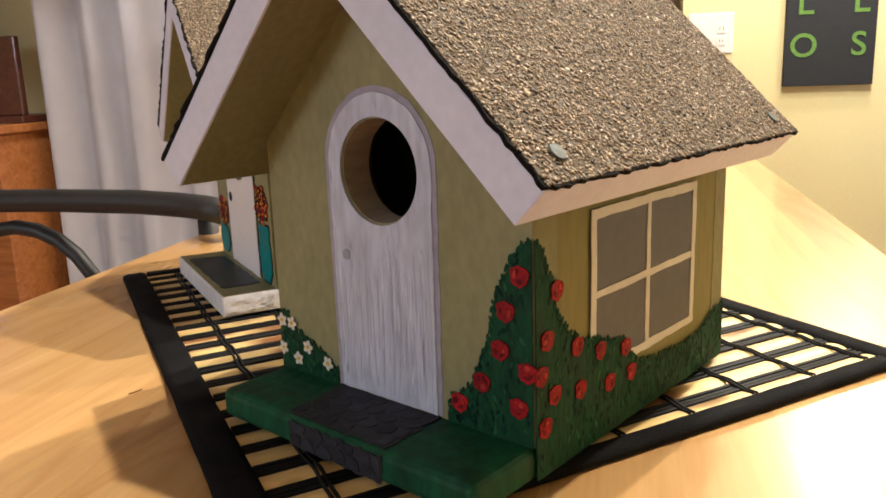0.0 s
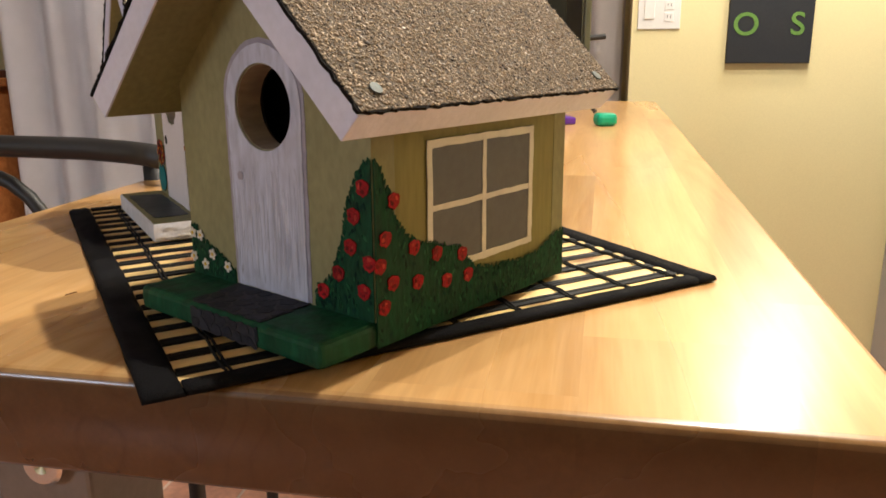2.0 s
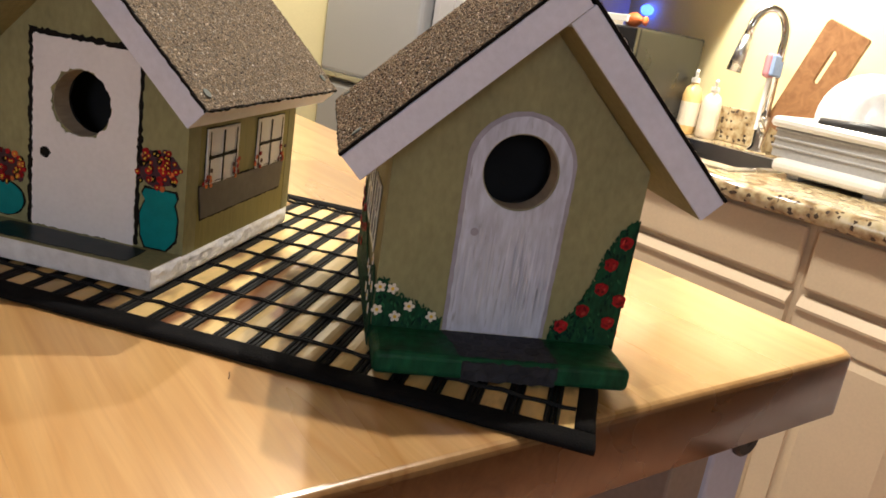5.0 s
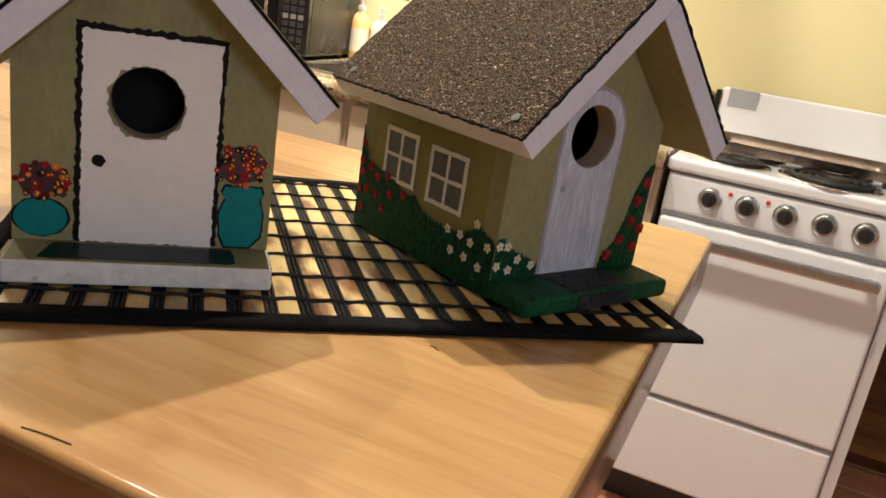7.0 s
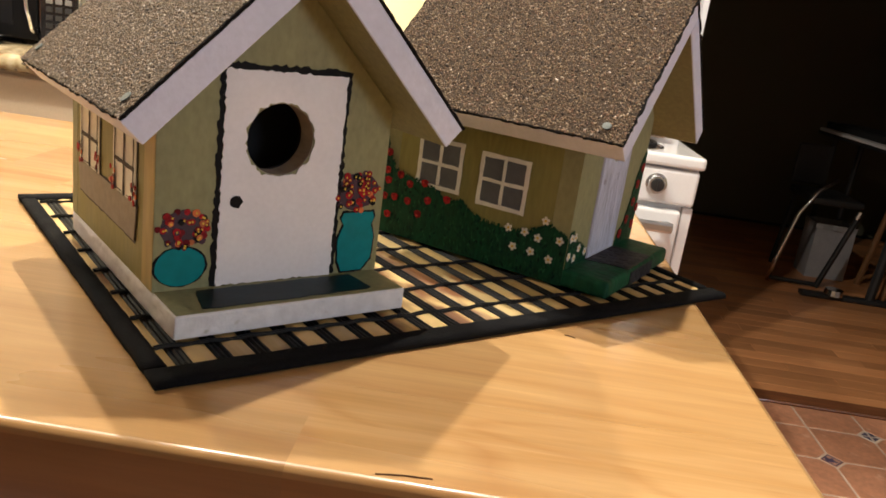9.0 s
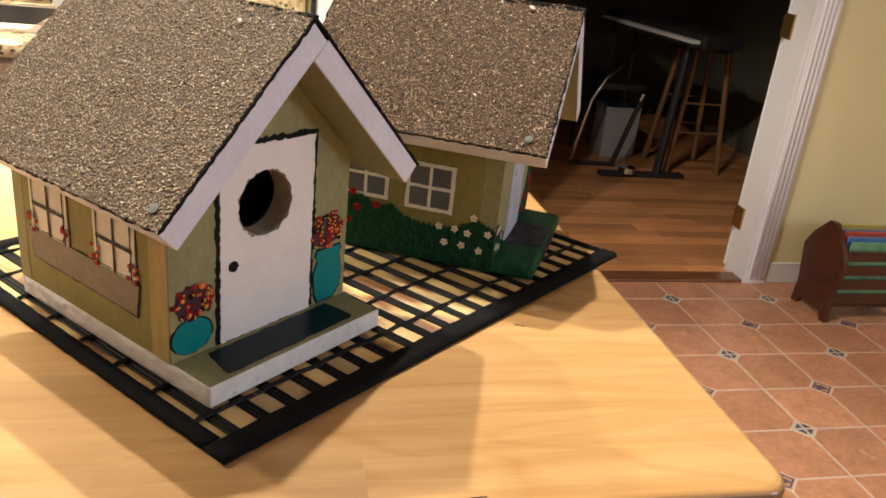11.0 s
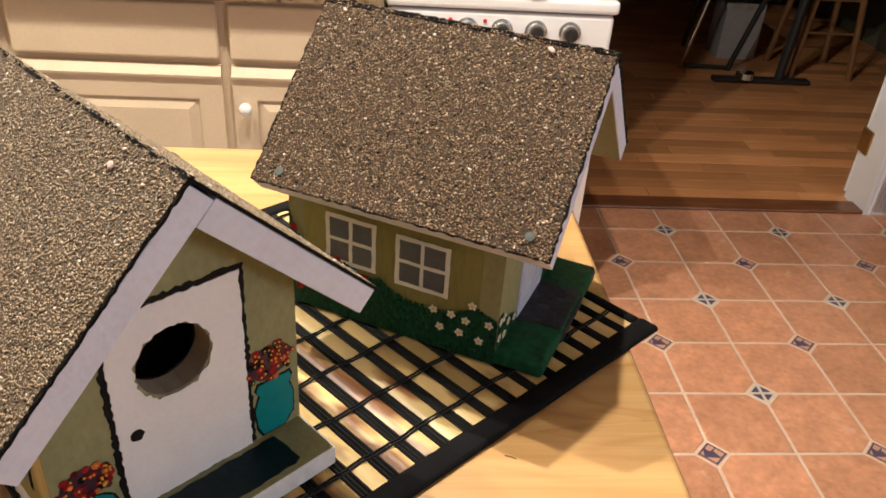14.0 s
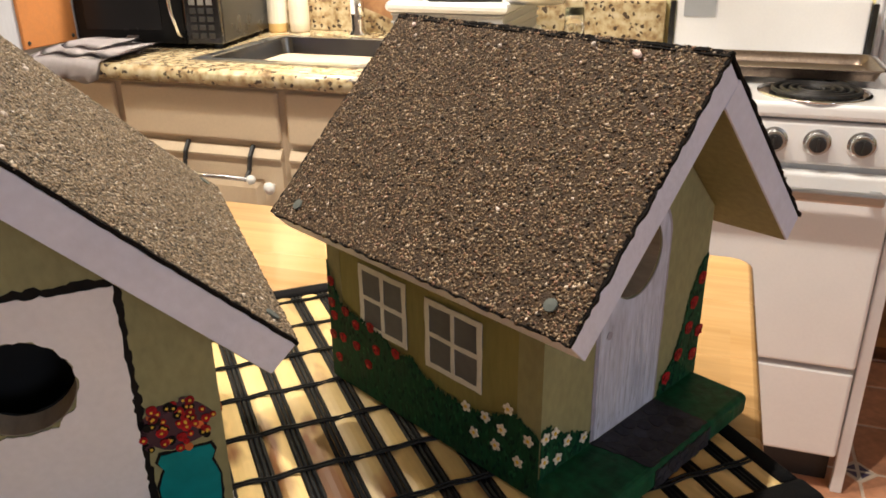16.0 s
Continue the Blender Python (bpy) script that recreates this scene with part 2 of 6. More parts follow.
YELLOW = mat("yellow_paint", (0.75, 0.48, 0.04), 0.5, var=0.1)
ORANGE = mat("orange_paint", (0.6, 0.14, 0.03), 0.5, rnd=0.3)
PLUM = mat("dark_plum_paint", (0.05, 0.012, 0.03), 0.5, rnd=0.3)
TEAL = mat("turquoise_paint", (0.0, 0.205, 0.225), 0.55, spec=0.2, var=0.14, scale=60)
DOORMAT = mat("dark_teal_paint", (0.003, 0.014, 0.018), 0.4, spec=0.2, var=0.6, scale=40)
PANE = mat("grey_pane_paint", (0.100, 0.102, 0.112), 0.5, var=0.18, scale=70, bump=0.2, stretch=(1, 1, 0.4))
SASH = mat("cream_sash_paint", (0.74, 0.71, 0.65), 0.5, var=0.1, scale=90)
DARKBROWN = mat("dark_brown_paint", (0.05, 0.034, 0.028), 0.6, spec=0.2, var=0.25)
BOXGREY = mat("grey_window_box_paint", (0.085, 0.075, 0.072), 0.55, var=0.2, scale=60)
BOXTAUPE = mat("taupe_window_box_paint", (0.21, 0.17, 0.135), 0.55, var=0.25, scale=60, bump=0.2)
GRIT = grit_mat("roof_granules", ((0, (0.06, 0.043, 0.030)), (0.07, (0.215, 0.150, 0.094)), (0.28, (0.285, 0.203, 0.128)), (0.54, (0.355, 0.258, 0.166)), (0.74, (0.25, 0.198, 0.148)), (0.85, (0.42, 0.322, 0.224)), (0.965, (0.53, 0.44, 0.34)), (0.992, (0.74, 0.66, 0.57))), 0.55, 0.3)
# Same slope's grit: its shade goes into darker, browner stones.
GRIT_SHADED = grit_mat("shaded_brown_granules", ((0, (0.026, 0.018, 0.013)), (0.15, (0.160, 0.101, 0.058)), (0.36, (0.240, 0.158, 0.093)), (0.57, (0.310, 0.217, 0.133)), (0.74, (0.19, 0.146, 0.094)), (0.84, (0.28, 0.155, 0.102)), (0.91, (0.43, 0.318, 0.215)), (0.975, (0.60, 0.48, 0.37)), (0.993, (0.74, 0.61, 0.54))), 0.7, 0.15)
TAR = mat("shingle_tar", (0.012, 0.010, 0.009), 0.95, spec=0.08, var=0.4, bump=0.6, fine=700)
NAIL = mat("galvanised_nail", (0.10, 0.11, 0.10), 0.6, metal=0.3, var=0.2)
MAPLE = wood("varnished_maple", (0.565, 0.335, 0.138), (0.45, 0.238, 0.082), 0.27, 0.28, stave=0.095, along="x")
BAMBOO = mat("bamboo", (0.66, 0.46, 0.19), 0.42, var=0.14, scale=25, fine=160, bump=0.08, rnd=0.25, coat=0.05, stretch=(1, 0.4, 1), dirt=((0.22, 0.09, 0.03), 34, 0.535))
BLACKSTICK = mat("black_reed", (0.008, 0.0075, 0.0075), 0.62, spec=0.2, var=0.4, rnd=0.3)
BINDING = mat("black_binding", (0.008, 0.0075, 0.008), 0.92, spec=0.1, var=0.3, scale=60, bump=0.8, fine=900)
LEGBLUE = mat("blue_grey_leg_paint", (0.46, 0.47, 0.58), 0.45, var=0.08)
TERRA = mat("terracotta_tile", (0.52, 0.24, 0.135), 0.33, var=0.28, scale=14, bump=0.15, fine=60, rnd=0.1, dirt=((0.62, 0.35, 0.23), 20, 0.66))
GROUT = mat("grout", (0.62, 0.47, 0.36), 0.8, var=0.2)
INSET = mat("patterned_inset", (0.50, 0.27, 0.18), 0.35, var=0.15)
INSET_BLUE = mat("blue_inset_glaze", (0.075, 0.055, 0.10), 0.35, var=0.3)
INSET_CREAM = mat("cream_inset_glaze", (0.56, 0.47, 0.38), 0.35, var=0.12)
CREAM = mat("cream_cabinet_paint", (0.61, 0.475, 0.33), 0.42, var=0.06, scale=8, bump=0.05)
KNOB = mat("white_ceramic", (0.8, 0.78, 0.74), 0.2, var=0.03, coat=0.4)
WALL = mat("pale_yellow_wall", (0.74, 0.65, 0.36), 0.8, var=0.05, scale=3, bump=0.1, fine=220)
# Dark base colour stands in for the room's lack of light.
WALLDARK = mat("darkened_room_wall", (0.12, 0.11, 0.07), 0.85, var=0.1, scale=3)
# Unseen; greyed in colour to weaken the light it bounces.
CEIL = mat("greyed_ceiling", (0.46, 0.43, 0.38), 0.9, var=0.04)
WHITE = mat("white_gloss_paint", (0.74, 0.73, 0.74), 0.35, var=0.04)
ENAMEL = mat("white_enamel", (0.80, 0.78, 0.77), 0.16, var=0.03, coat=0.5)
FRIDGE = mat("white_fridge_shell", (0.36, 0.365, 0.375), 0.35, var=0.04, scale=5)
STEEL = mat("brushed_steel", (0.5, 0.5, 0.5), 0.28, metal=1.0, var=0.12, stretch=(0.2, 1, 1))
CHROME = mat("chrome", (0.75, 0.75, 0.76), 0.1, metal=1.0, var=0.05, bump=0)
GLOSSBLACK = mat("glossy_black", (0.01, 0.01, 0.011), 0.15, var=0.1, coat=0.4, bump=0)
MATTBLACK = mat("matt_black_metal", (0.018, 0.017, 0.017), 0.5, var=0.2)
COIL = mat("burner_coil", (0.03, 0.028, 0.028), 0.45, metal=0.6, var=0.3)
CORK = mat("orange_cork", (0.46, 0.17, 0.045), 0.7, var=0.15, scale=60, bump=0.4, fine=400)
PINE = mat("whitewashed_pine", (0.46, 0.46, 0.49), 0.5, var=0.08, scale=5, stretch=(1, 1, 0.2), dirt=((0.3, 0.25, 0.22), 9, 0.76))
TOWEL = mat("grey_towel", (0.46, 0.41, 0.41), 0.95, var=0.15, scale=60, bump=0.9, fine=700)
CURTAIN = mat("taupe_curtain", (0.62, 0.56, 0.54), 0.85, var=0.08, bump=0.4, fine=500)
OAK = wood("orange_oak", (0.46, 0.17, 0.05), (0.30, 0.09, 0.02), 0.4, 0.2, along="y")
CHERRY = wood("dark_cherry", (0.085, 0.024, 0.013), (0.05, 0.012, 0.007), 0.35, 0.3, along="x")
PLANK = wood("red_oak_floor", (0.56, 0.25, 0.10), (0.45, 0.185, 0.07), 0.34, 0.15, rnd=0.26, along="x")
BOARDWOOD = wood("cutting_board_wood", (0.34, 0.17, 0.07), (0.22, 0.10, 0.04), 0.5, 0, along="z")
CHALK = mat("green_chalk", (0.12, 0.25, 0.05), 0.9, var=0.3, scale=90)
BLACKBOARD = mat("blackboard", (0.012, 0.014, 0.018), 0.7, var=0.3, scale=9)
RUG = mat("grey_rug", (0.29, 0.27, 0.235), 0.95, var=0.15, scale=30, bump=1.0, fine=300)
CLEAR = mat("amber_soap", (0.74, 0.50, 0.20), 0.15, var=0.1, coat=0.3, bump=0)
LABEL = mat("pale_label", (0.75, 0.66, 0.52), 0.5, var=0.1)
PLASTIC_W = mat("white_plastic", (0.75, 0.73, 0.70), 0.35, var=0.04)
PLASTIC_R = mat("red_plastic", (0.5, 0.02, 0.02), 0.4, var=0.15)
PLASTIC_G = mat("green_plastic", (0.0, 0.35, 0.2), 0.4, var=0.1)
LIME = mat("lime_trim", (0.08, 0.55, 0.05), 0.4, var=0.1)
PURPLE = mat("purple_plastic", (0.12, 0.03, 0.35), 0.4, var=0.1)
BLUEGLOW = mat("blue_night_light", (0.05, 0.1, 0.8), 0.3, emit=((0.03, 0.08, 1.0), 12))
GREENGLOW = mat("green_display", (0.02, 0.3, 0.05), 0.3, emit=((0.05, 1.0, 0.1), 1))
SCREEN = mat("lit_television_screen", (0.02, 0.1, 0.3), 0.2, emit=((0.01, 0.12, 1.0), 1.4))
BRASS = mat("worn_brass", (0.45, 0.28, 0.10), 0.35, metal=0.9, var=0.2)


def granite_mat():
    m = mat("speckled_granite", (0.5, 0.38, 0.2), 0.18, var=0.2, scale=20, coat=0.3, bump=0)
    n, link = m.node_tree.nodes, m.node_tree.links.new
    vor, vor2, ramp, mix = n.new("ShaderNodeTexVoronoi"), n.new("ShaderNodeTexNoise"), n.new("ShaderNodeValToRGB"), n.new("ShaderNodeMixRGB")
    link(n["Texture Coordinate"].outputs["Object"], vor.inputs["Vector"])
    link(n["Texture Coordinate"].outputs["Object"], vor2.inputs["Vector"])
    vor.inputs["Scale"].default_value, vor2.inputs["Scale"].default_value, vor2.inputs["Detail"].default_value = 120, 38, 5
    r = ramp.color_ramp
    r.elements[0].color, r.elements[0].position = (0.2, 0.13, 0.07, 1), 0.32
    r.elements[1].color, r.elements[1].position = (0.5, 0.4, 0.235, 1), 0.53
    r.elements.new(0.42).color = (0.36, 0.25, 0.13, 1)
    r.elements.new(0.66).color = (0.58, 0.49, 0.33, 1)
    link(vor2.outputs[0], ramp.inputs[0])
    sep = n.new("ShaderNodeSeparateColor")
    link(vor.outputs["Color"], sep.inputs[0])
    cut = n.new("ShaderNodeMath")
    cut.operation = "GREATER_THAN"
    cut.inputs[1].default_value = 0.91
    link(sep.outputs[0], cut.inputs[0])
    link(cut.outputs[0], mix.inputs[0])
    link(ramp.outputs[0], mix.inputs[1])
    mix.inputs[2].default_value = (0.075, 0.052, 0.036, 1)
    link(mix.outputs[0], n["Principled BSDF"].inputs["Base Color"])
    return m


GRANITE = granite_mat()


# ---- building helpers ----
def thing(name, label, category, m=Matrix(), group="", kind=""):
    ob = new(name)
    ob.empty_display_size = 0.05
    ob.matrix_world = m
    return tagged(ob, label, category, group, kind)


def part(name, bm, material, parent=None, label="", m=None, smooth=False):
    """Links a bmesh as one mesh object, under a thing or a part where one is given."""
    me = bpy.data.meshes.new(name)
    bmesh.ops.recalc_face_normals(bm, faces=bm.faces)
    bm.to_mesh(me)
    bm.free()
    for poly in me.polygons:
        poly.use_smooth = smooth
    me.materials.append(material)
    ob = new(name, me)
    ob.parent = parent
    if m is not None:
        ob.matrix_local = m
    return tagged(ob, label)


def single(name, bm, material, label, category, m=None, kind="", group="", smooth=False):
    ob = part(name, bm, material, None, "", m, smooth)
    return tagged(ob, label, category, group, kind)


def box(x0, y0, z0, x1, y1, z1, bev=0.0, bm=None, seg=2):
    out = bm or bmesh.new()
    some = bmesh.ops.create_cube(out, size=1)["verts"]
    for v in some:
        v.co = Vector(((x0 + x1) / 2 + v.co.x * (x1 - x0), (y0 + y1) / 2 + v.co.y * (y1 - y0), (z0 + z1) / 2 + v.co.z * (z1 - z0)))
    if bev:
        edges = list({e for v in some for e in v.link_edges})
        bmesh.ops.bevel(out, geom=edges, offset=bev, segments=seg, affect="EDGES", profile=0.5)
    return out


def tube(points, r, seg=10, bm=None, r1=None):
    """A round bar along a line of points."""
    out = bm or bmesh.new()
    pts = [Vector(p) for p in points]
    rings, up = [], None
    for i, p in enumerate(pts):
        d = (pts[min(i + 1, len(pts) - 1)] - pts[max(i - 1, 0)]).normalized()
        if up is None:
            up = d.orthogonal().normalized()
        up = (up - d * up.dot(d)).normalized()
        side = d.cross(up)
        k = r if r1 is None else r + (r1 - r) * i / (len(pts) - 1)
        rings.append([out.verts.new(p + k * (math.cos(a) * up + math.sin(a) * side)) for a in (2 * math.pi * j / seg for j in range(seg))])
    for a, b in zip(rings, rings[1:]):
        for j in range(seg):
            out.faces.new((a[j], a[(j + 1) % seg], b[(j + 1) % seg], b[j]))
    out.faces.new(rings[0][::-1])
    out.faces.new(rings[-1])
    return out


def lathe(profile, seg=24, bm=None, m=Matrix()):
    """A turned solid round z from (radius, height) pairs."""
    out = bm or bmesh.new()
    rings = []
    for r, z in profile:
        rings.append([out.verts.new(m @ Vector((r * math.cos(a), r * math.sin(a), z))) for a in (2 * math.pi * j / seg for j in range(seg))] if r > 1e-6 else [out.verts.new(m @ Vector((0, 0, z)))])
    for a, b in zip(rings, rings[1:]):
        for j in range(seg):
            k = (j + 1) % seg
            if len(a) == 1 and len(b) > 1:
                out.faces.new((a[0], b[j], b[k]))
            elif len(b) == 1 and len(a) > 1:
                out.faces.new((a[j], a[k], b[0]))
            elif len(a) > 1:
                out.faces.new((a[j], a[k], b[k], b[j]))
    for ring in (rings[0], rings[-1]):
        if len(ring) > 1:
            out.faces.new(ring)
    return out


def slab(outer, depth, holes=(), m=Matrix(), bm=None):
    """A flat piece from an outline in its own x and y, with holes, thick along z."""
    out = bm or bmesh.new()
    work = bmesh.new()
    edges = []
    for loop in (outer, *holes):
        vs = [work.verts.new((x, y, 0)) for x, y in loop]
        edges += [work.edges.new((a, b)) for a, b in zip(vs, vs[1:] + vs[:1])]
    bmesh.ops.triangle_fill(work, use_beauty=True, use_dissolve=False, edges=edges)
    top = bmesh.ops.extrude_face_region(work, geom=list(work.faces))["geom"]
    for v in top:
        if isinstance(v, bmesh.types.BMVert):
            v.co.z += depth
    me = bpy.data.meshes.new("work")
    bmesh.ops.transform(work, matrix=m, verts=work.verts)
    work.to_mesh(me)
    work.free()
    out.from_mesh(me)
    bpy.data.meshes.remove(me)
    return out


def circle(cx, cy, r, n=32, ry=None, wob=0.0):
    rng = random.Random(round(cx * 1e5 + cy * 1e3 + n))
    return [(cx + r * (1 + rng.uniform(-wob, wob)) * math.cos(2 * math.pi * i / n), cy + (ry or r) * (1 + rng.uniform(-wob, wob)) * math.sin(2 * math.pi * i / n)) for i in range(n)]


def rect(x0, y0, x1, y1):
    return [(x0, y0), (x1, y0), (x1, y1), (x0, y1)]


def shaky(points, step=0.004, amp=0.0004, seed=1):
    """A hand-painted edge: the outline cut into short pieces and shifted a little."""
    rng, out = random.Random(seed), []
    for (x0, y0), (x1, y1) in zip(points, points[1:] + points[:1]):
        n = max(1, round(math.hypot(x1 - x0, y1 - y0) / step))
        out += [(x0 + (x1 - x0) * i / n + rng.uniform(-amp, amp), y0 + (y1 - y0) * i / n + rng.uniform(-amp, amp)) for i in range(n)]
    return out


# ---- the room ----
TOP = 0.97  # height of the table
WALL_Y, WALL_X = 2.29, -2.12


def wall_piece(name, x0, y0, z0, x1, y1, z1, material=WALL, parent=None):
    ob = part(name, box(x0, y0, z0, x1, y1, z1), material, parent)
    return ob


back_wall = thing("wall_north", "pale yellow painted kitchen wall with a doorway", "wall", kind="structure")
wall_piece("wall_panel", -2.5, WALL_Y, 0, 0.73, WALL_Y + 0.11, 2.75, parent=back_wall)
wall_piece("wall_panel", 1.97, WALL_Y, 0, 4.6, WALL_Y + 0.11, 2.75, parent=back_wall)
wall_piece("wall_panel", 0.73, WALL_Y, 2.05, 1.97, WALL_Y + 0.11, 2.75, parent=back_wall)
west = thing("wall_west", "pale yellow painted kitchen wall", "wall", kind="structure")
wall_piece("wall_panel", WALL_X - 0.1, 0.56, 0, WALL_X, WALL_Y, 2.75, parent=west)
wall_piece("wall_panel", WALL_X - 0.5, -4.2, 0, WALL_X - 0.4, 0.56, 2.75, parent=west)
wall_piece("wall_panel", WALL_X - 0.4, 0.56, 0, WALL_X - 0.1, 0.66, 2.75, parent=west)
# Unseen east and south walls and ceiling, added to close the room.
single("wall_east", box(4.6, -4.2, 0, 4.7, 5.6, 2.75), WALL, "unseen pale yellow side wall closing the room", "wall", kind="structure")
single("wall_south", box(-2.6, -4.3, 0, 4.7, -4.2, 2.75), WALL, "unseen pale yellow wall closing the living room", "wall", kind="structure")
single("ceiling", box(-2.7, -4.3, 2.75, 4.7, 5.6, 2.8), CEIL, "unseen ceiling, greyed to cut bounced light", "ceiling", kind="structure")
dim = thing("wall_dim_room", "walls of the unlit room, darkened in their colour", "wall", kind="structure")
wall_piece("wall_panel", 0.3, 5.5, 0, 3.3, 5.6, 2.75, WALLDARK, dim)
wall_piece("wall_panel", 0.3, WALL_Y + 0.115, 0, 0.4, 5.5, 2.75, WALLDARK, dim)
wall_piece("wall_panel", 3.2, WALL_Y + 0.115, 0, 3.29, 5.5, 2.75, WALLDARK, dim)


def casing(name, x, side, label):
    """Fluted door casing on the kitchen face of the wall, with the jamb behind it."""
    c = thing(name, label, "door trim", kind="structure")
    bm = box(x, WALL_Y - 0.018, 0, x + 0.085, WALL_Y, 2.12, 0.003)
    part("casing_board", bm, WHITE, c)
    for k in range(4):
        part("casing_flute", tube([(x + 0.014 + k * 0.019, WALL_Y - 0.018, 0.02), (x + 0.014 + k * 0.019, WALL_Y - 0.018, 2.1)], 0.0065, 8), WHITE, c, smooth=True)
    xj = x + 0.085 if side > 0 else x - 0.02
    part("jamb", box(min(xj, xj + 0.02), WALL_Y - 0.016, 0, max(xj, xj + 0.02), WALL_Y + 0.13, 2.05, 0.002), WHITE, c)
    return c


casing("trim_left", 0.655, 1, "white fluted door casing beside the stove")
casing("trim_right", 1.972, -1, "white fluted door casing of the open doorway")
d = thing("door_1", "white panelled door folded open into the dark room", "door", kind="structure")
part("door_leaf", box(-0.035, 0, 0.01, 0.0, 0.78, 2.02, 0.003), WHITE, d, m=pose(1.99, WALL_Y + 0.14, 0, 0, 0, -42))
for z in (0.243, 1.02, 1.8):
    part("hinge", box(1.944, WALL_Y + 0.085, z - 0.045, 1.956, WALL_Y + 0.15, z + 0.045, 0.002), BRASS, d, "worn brass hinge")
base = thing("baseboard", "white moulded baseboard along the wall", "baseboard", kind="structure")
part("board", box(2.06, WALL_Y - 0.014, 0, 3.3, WALL_Y, 0.085, 0.004), WHITE, base)
part("cap", tube([(2.06, WALL_Y - 0.01, 0.088), (3.3, WALL_Y - 0.01, 0.088)], 0.006, 8), WHITE, base)

# living room end
cur = bmesh.new()
cols = 220
grid = []
for i in range(cols + 1):
    y = -1.88 + 2.42 * i / cols
    x = WALL_X - 0.12 + 0.05 * math.sin(i * 0.36 + 0.8 * math.sin(i * 0.07)) + 0.02 * math.sin(i * 0.17 + 1) + 0.006 * math.sin(i * 0.93)
    grid.append([cur.verts.new((x, y, z)) for z in (0.02, 1.2, 2.38)])
for a, b in zip(grid, grid[1:]):
    for k in range(2):
        cur.faces.new((a[k], b[k], b[k + 1], a[k + 1]))
bmesh.ops.solidify(cur, geom=list(cur.faces), thickness=0.002)
single("curtain", cur, CURTAIN, "long taupe curtain hanging in deep folds", "curtain", smooth=True)


def dresser():
    t = thing("dresser", "orange oak dresser with a lower cupboard", "dresser")
    x0, x1, y0, y1 = -2.46, -2.02, -3.25, -1.97
    part("top", box(x0, y0 - 0.02, 0.965, x1 + 0.02, y1 + 0.02, 1.0, 0.006), OAK, t)
    part("carcass", box(x0, y0, 0.06, x1, y1, 0.965, 0.003), OAK, t)
    for k in range(3):
        for j in range(2):
            ya, yb = y0 + 0.03 + j * 0.58, y0 + 0.59 + j * 0.58
            f = part("drawer_front", box(x1, ya, 0.1 + k * 0.29, x1 + 0.018, yb, 0.37 + k * 0.29, 0.006), OAK, t)
            part("drawer_knob", lathe([(0.008, 0), (0.008, 0.012), (0.016, 0.02), (0.012, 0.028), (0, 0.03)], 12, m=Matrix.Translation((x1 + 0.018, (ya + yb) / 2, 0.235 + k * 0.29)) @ pose(0, 0, 0, 0, 90, 0)), BRASS, f)
    part("plinth", box(x0, y0 + 0.02, 0, x1 - 0.02, y1 - 0.02, 0.06), OAK, t)


dresser()
tv = thing("television", "flat television with a glowing blue picture", "television")
part("housing", box(-2.3, -3.2, 1.12, -2.25, -2.30, 1.66, 0.006), GLOSSBLACK, tv)
part("screen", box(-2.25, -3.18, 1.16, -2.247, -2.32, 1.64), SCREEN, tv, "bright blue picture")
part("foot", box(-2.36, -2.87, 1.0, -2.2, -2.63, 1.012, 0.004), GLOSSBLACK, tv)
part("neck", box(-2.29, -2.79, 1.01, -2.26, -2.71, 1.13), GLOSSBLACK, tv)
cb = thing("wooden_case", "dark cherry wooden case standing on the dresser", "case")
part("body", box(-2.4, -2.2, 1.0, -2.16, -1.955, 1.03, 0.004), CHERRY, cb)
part("lid", box(-2.2, -2.2, 1.03, -2.17, -1.955, 1.34, 0.006), CHERRY, cb)
part("stay", tube([(-2.15, -2.08, 1.03), (-2.165, -2.05, 1.13)], 0.004, 8), CHROME, cb)
sp = thing("tower_speaker", "slim dark tower loudspeaker on the floor", "speaker")
part("cabinet", box(-1.75, -2.22, 0.03, -1.5, -2.06, 1.08, 0.008), MATTBLACK, sp)
part("grille", box(-1.5, -2.21, 0.08, -1.49, -2.07, 1.05, 0.004), MATTBLACK, sp)
part("edge_strip", box(-1.502, -2.062, 0.05, -1.488, -2.05, 1.07, 0.002), STEEL, sp)
part("plinth", box(-1.77, -2.24, 0, -1.48, -2.04, 0.03, 0.004), MATTBLACK, sp)

# wall things
bb = thing("blackboard", "black chalkboard sign with green hand lettering on the wall", "sign")
part("panel", box(WALL_X, 0.86, 1.06, WALL_X + 0.022, 1.112, 1.62, 0.002), BLACKBOARD, bb)


def letters(text, size, y, z, parent, material):
    """Raised lettering on the west wall, read from the kitchen."""
    c = bpy.data.curves.new("lettering", "FONT")
    c.body, c.size, c.extrude, c.offset = text, size, 0.0008, 0.001
    c.align_x = "CENTER"
    tmp = bpy.data.objects.new("tmp", c)
    scene.collection.objects.link(tmp)
    me = bpy.data.meshes.new_from_object(tmp)
    bpy.data.objects.remove(tmp)
    me.materials.append(material)
    ob = new("lettering", me)
    ob.parent = parent
    ob.matrix_local = Matrix(((0, 0, 1, WALL_X + 0.023), (1, 0, 0, y), (0, 1, 0, z), (0, 0, 0, 1)))
    return ob


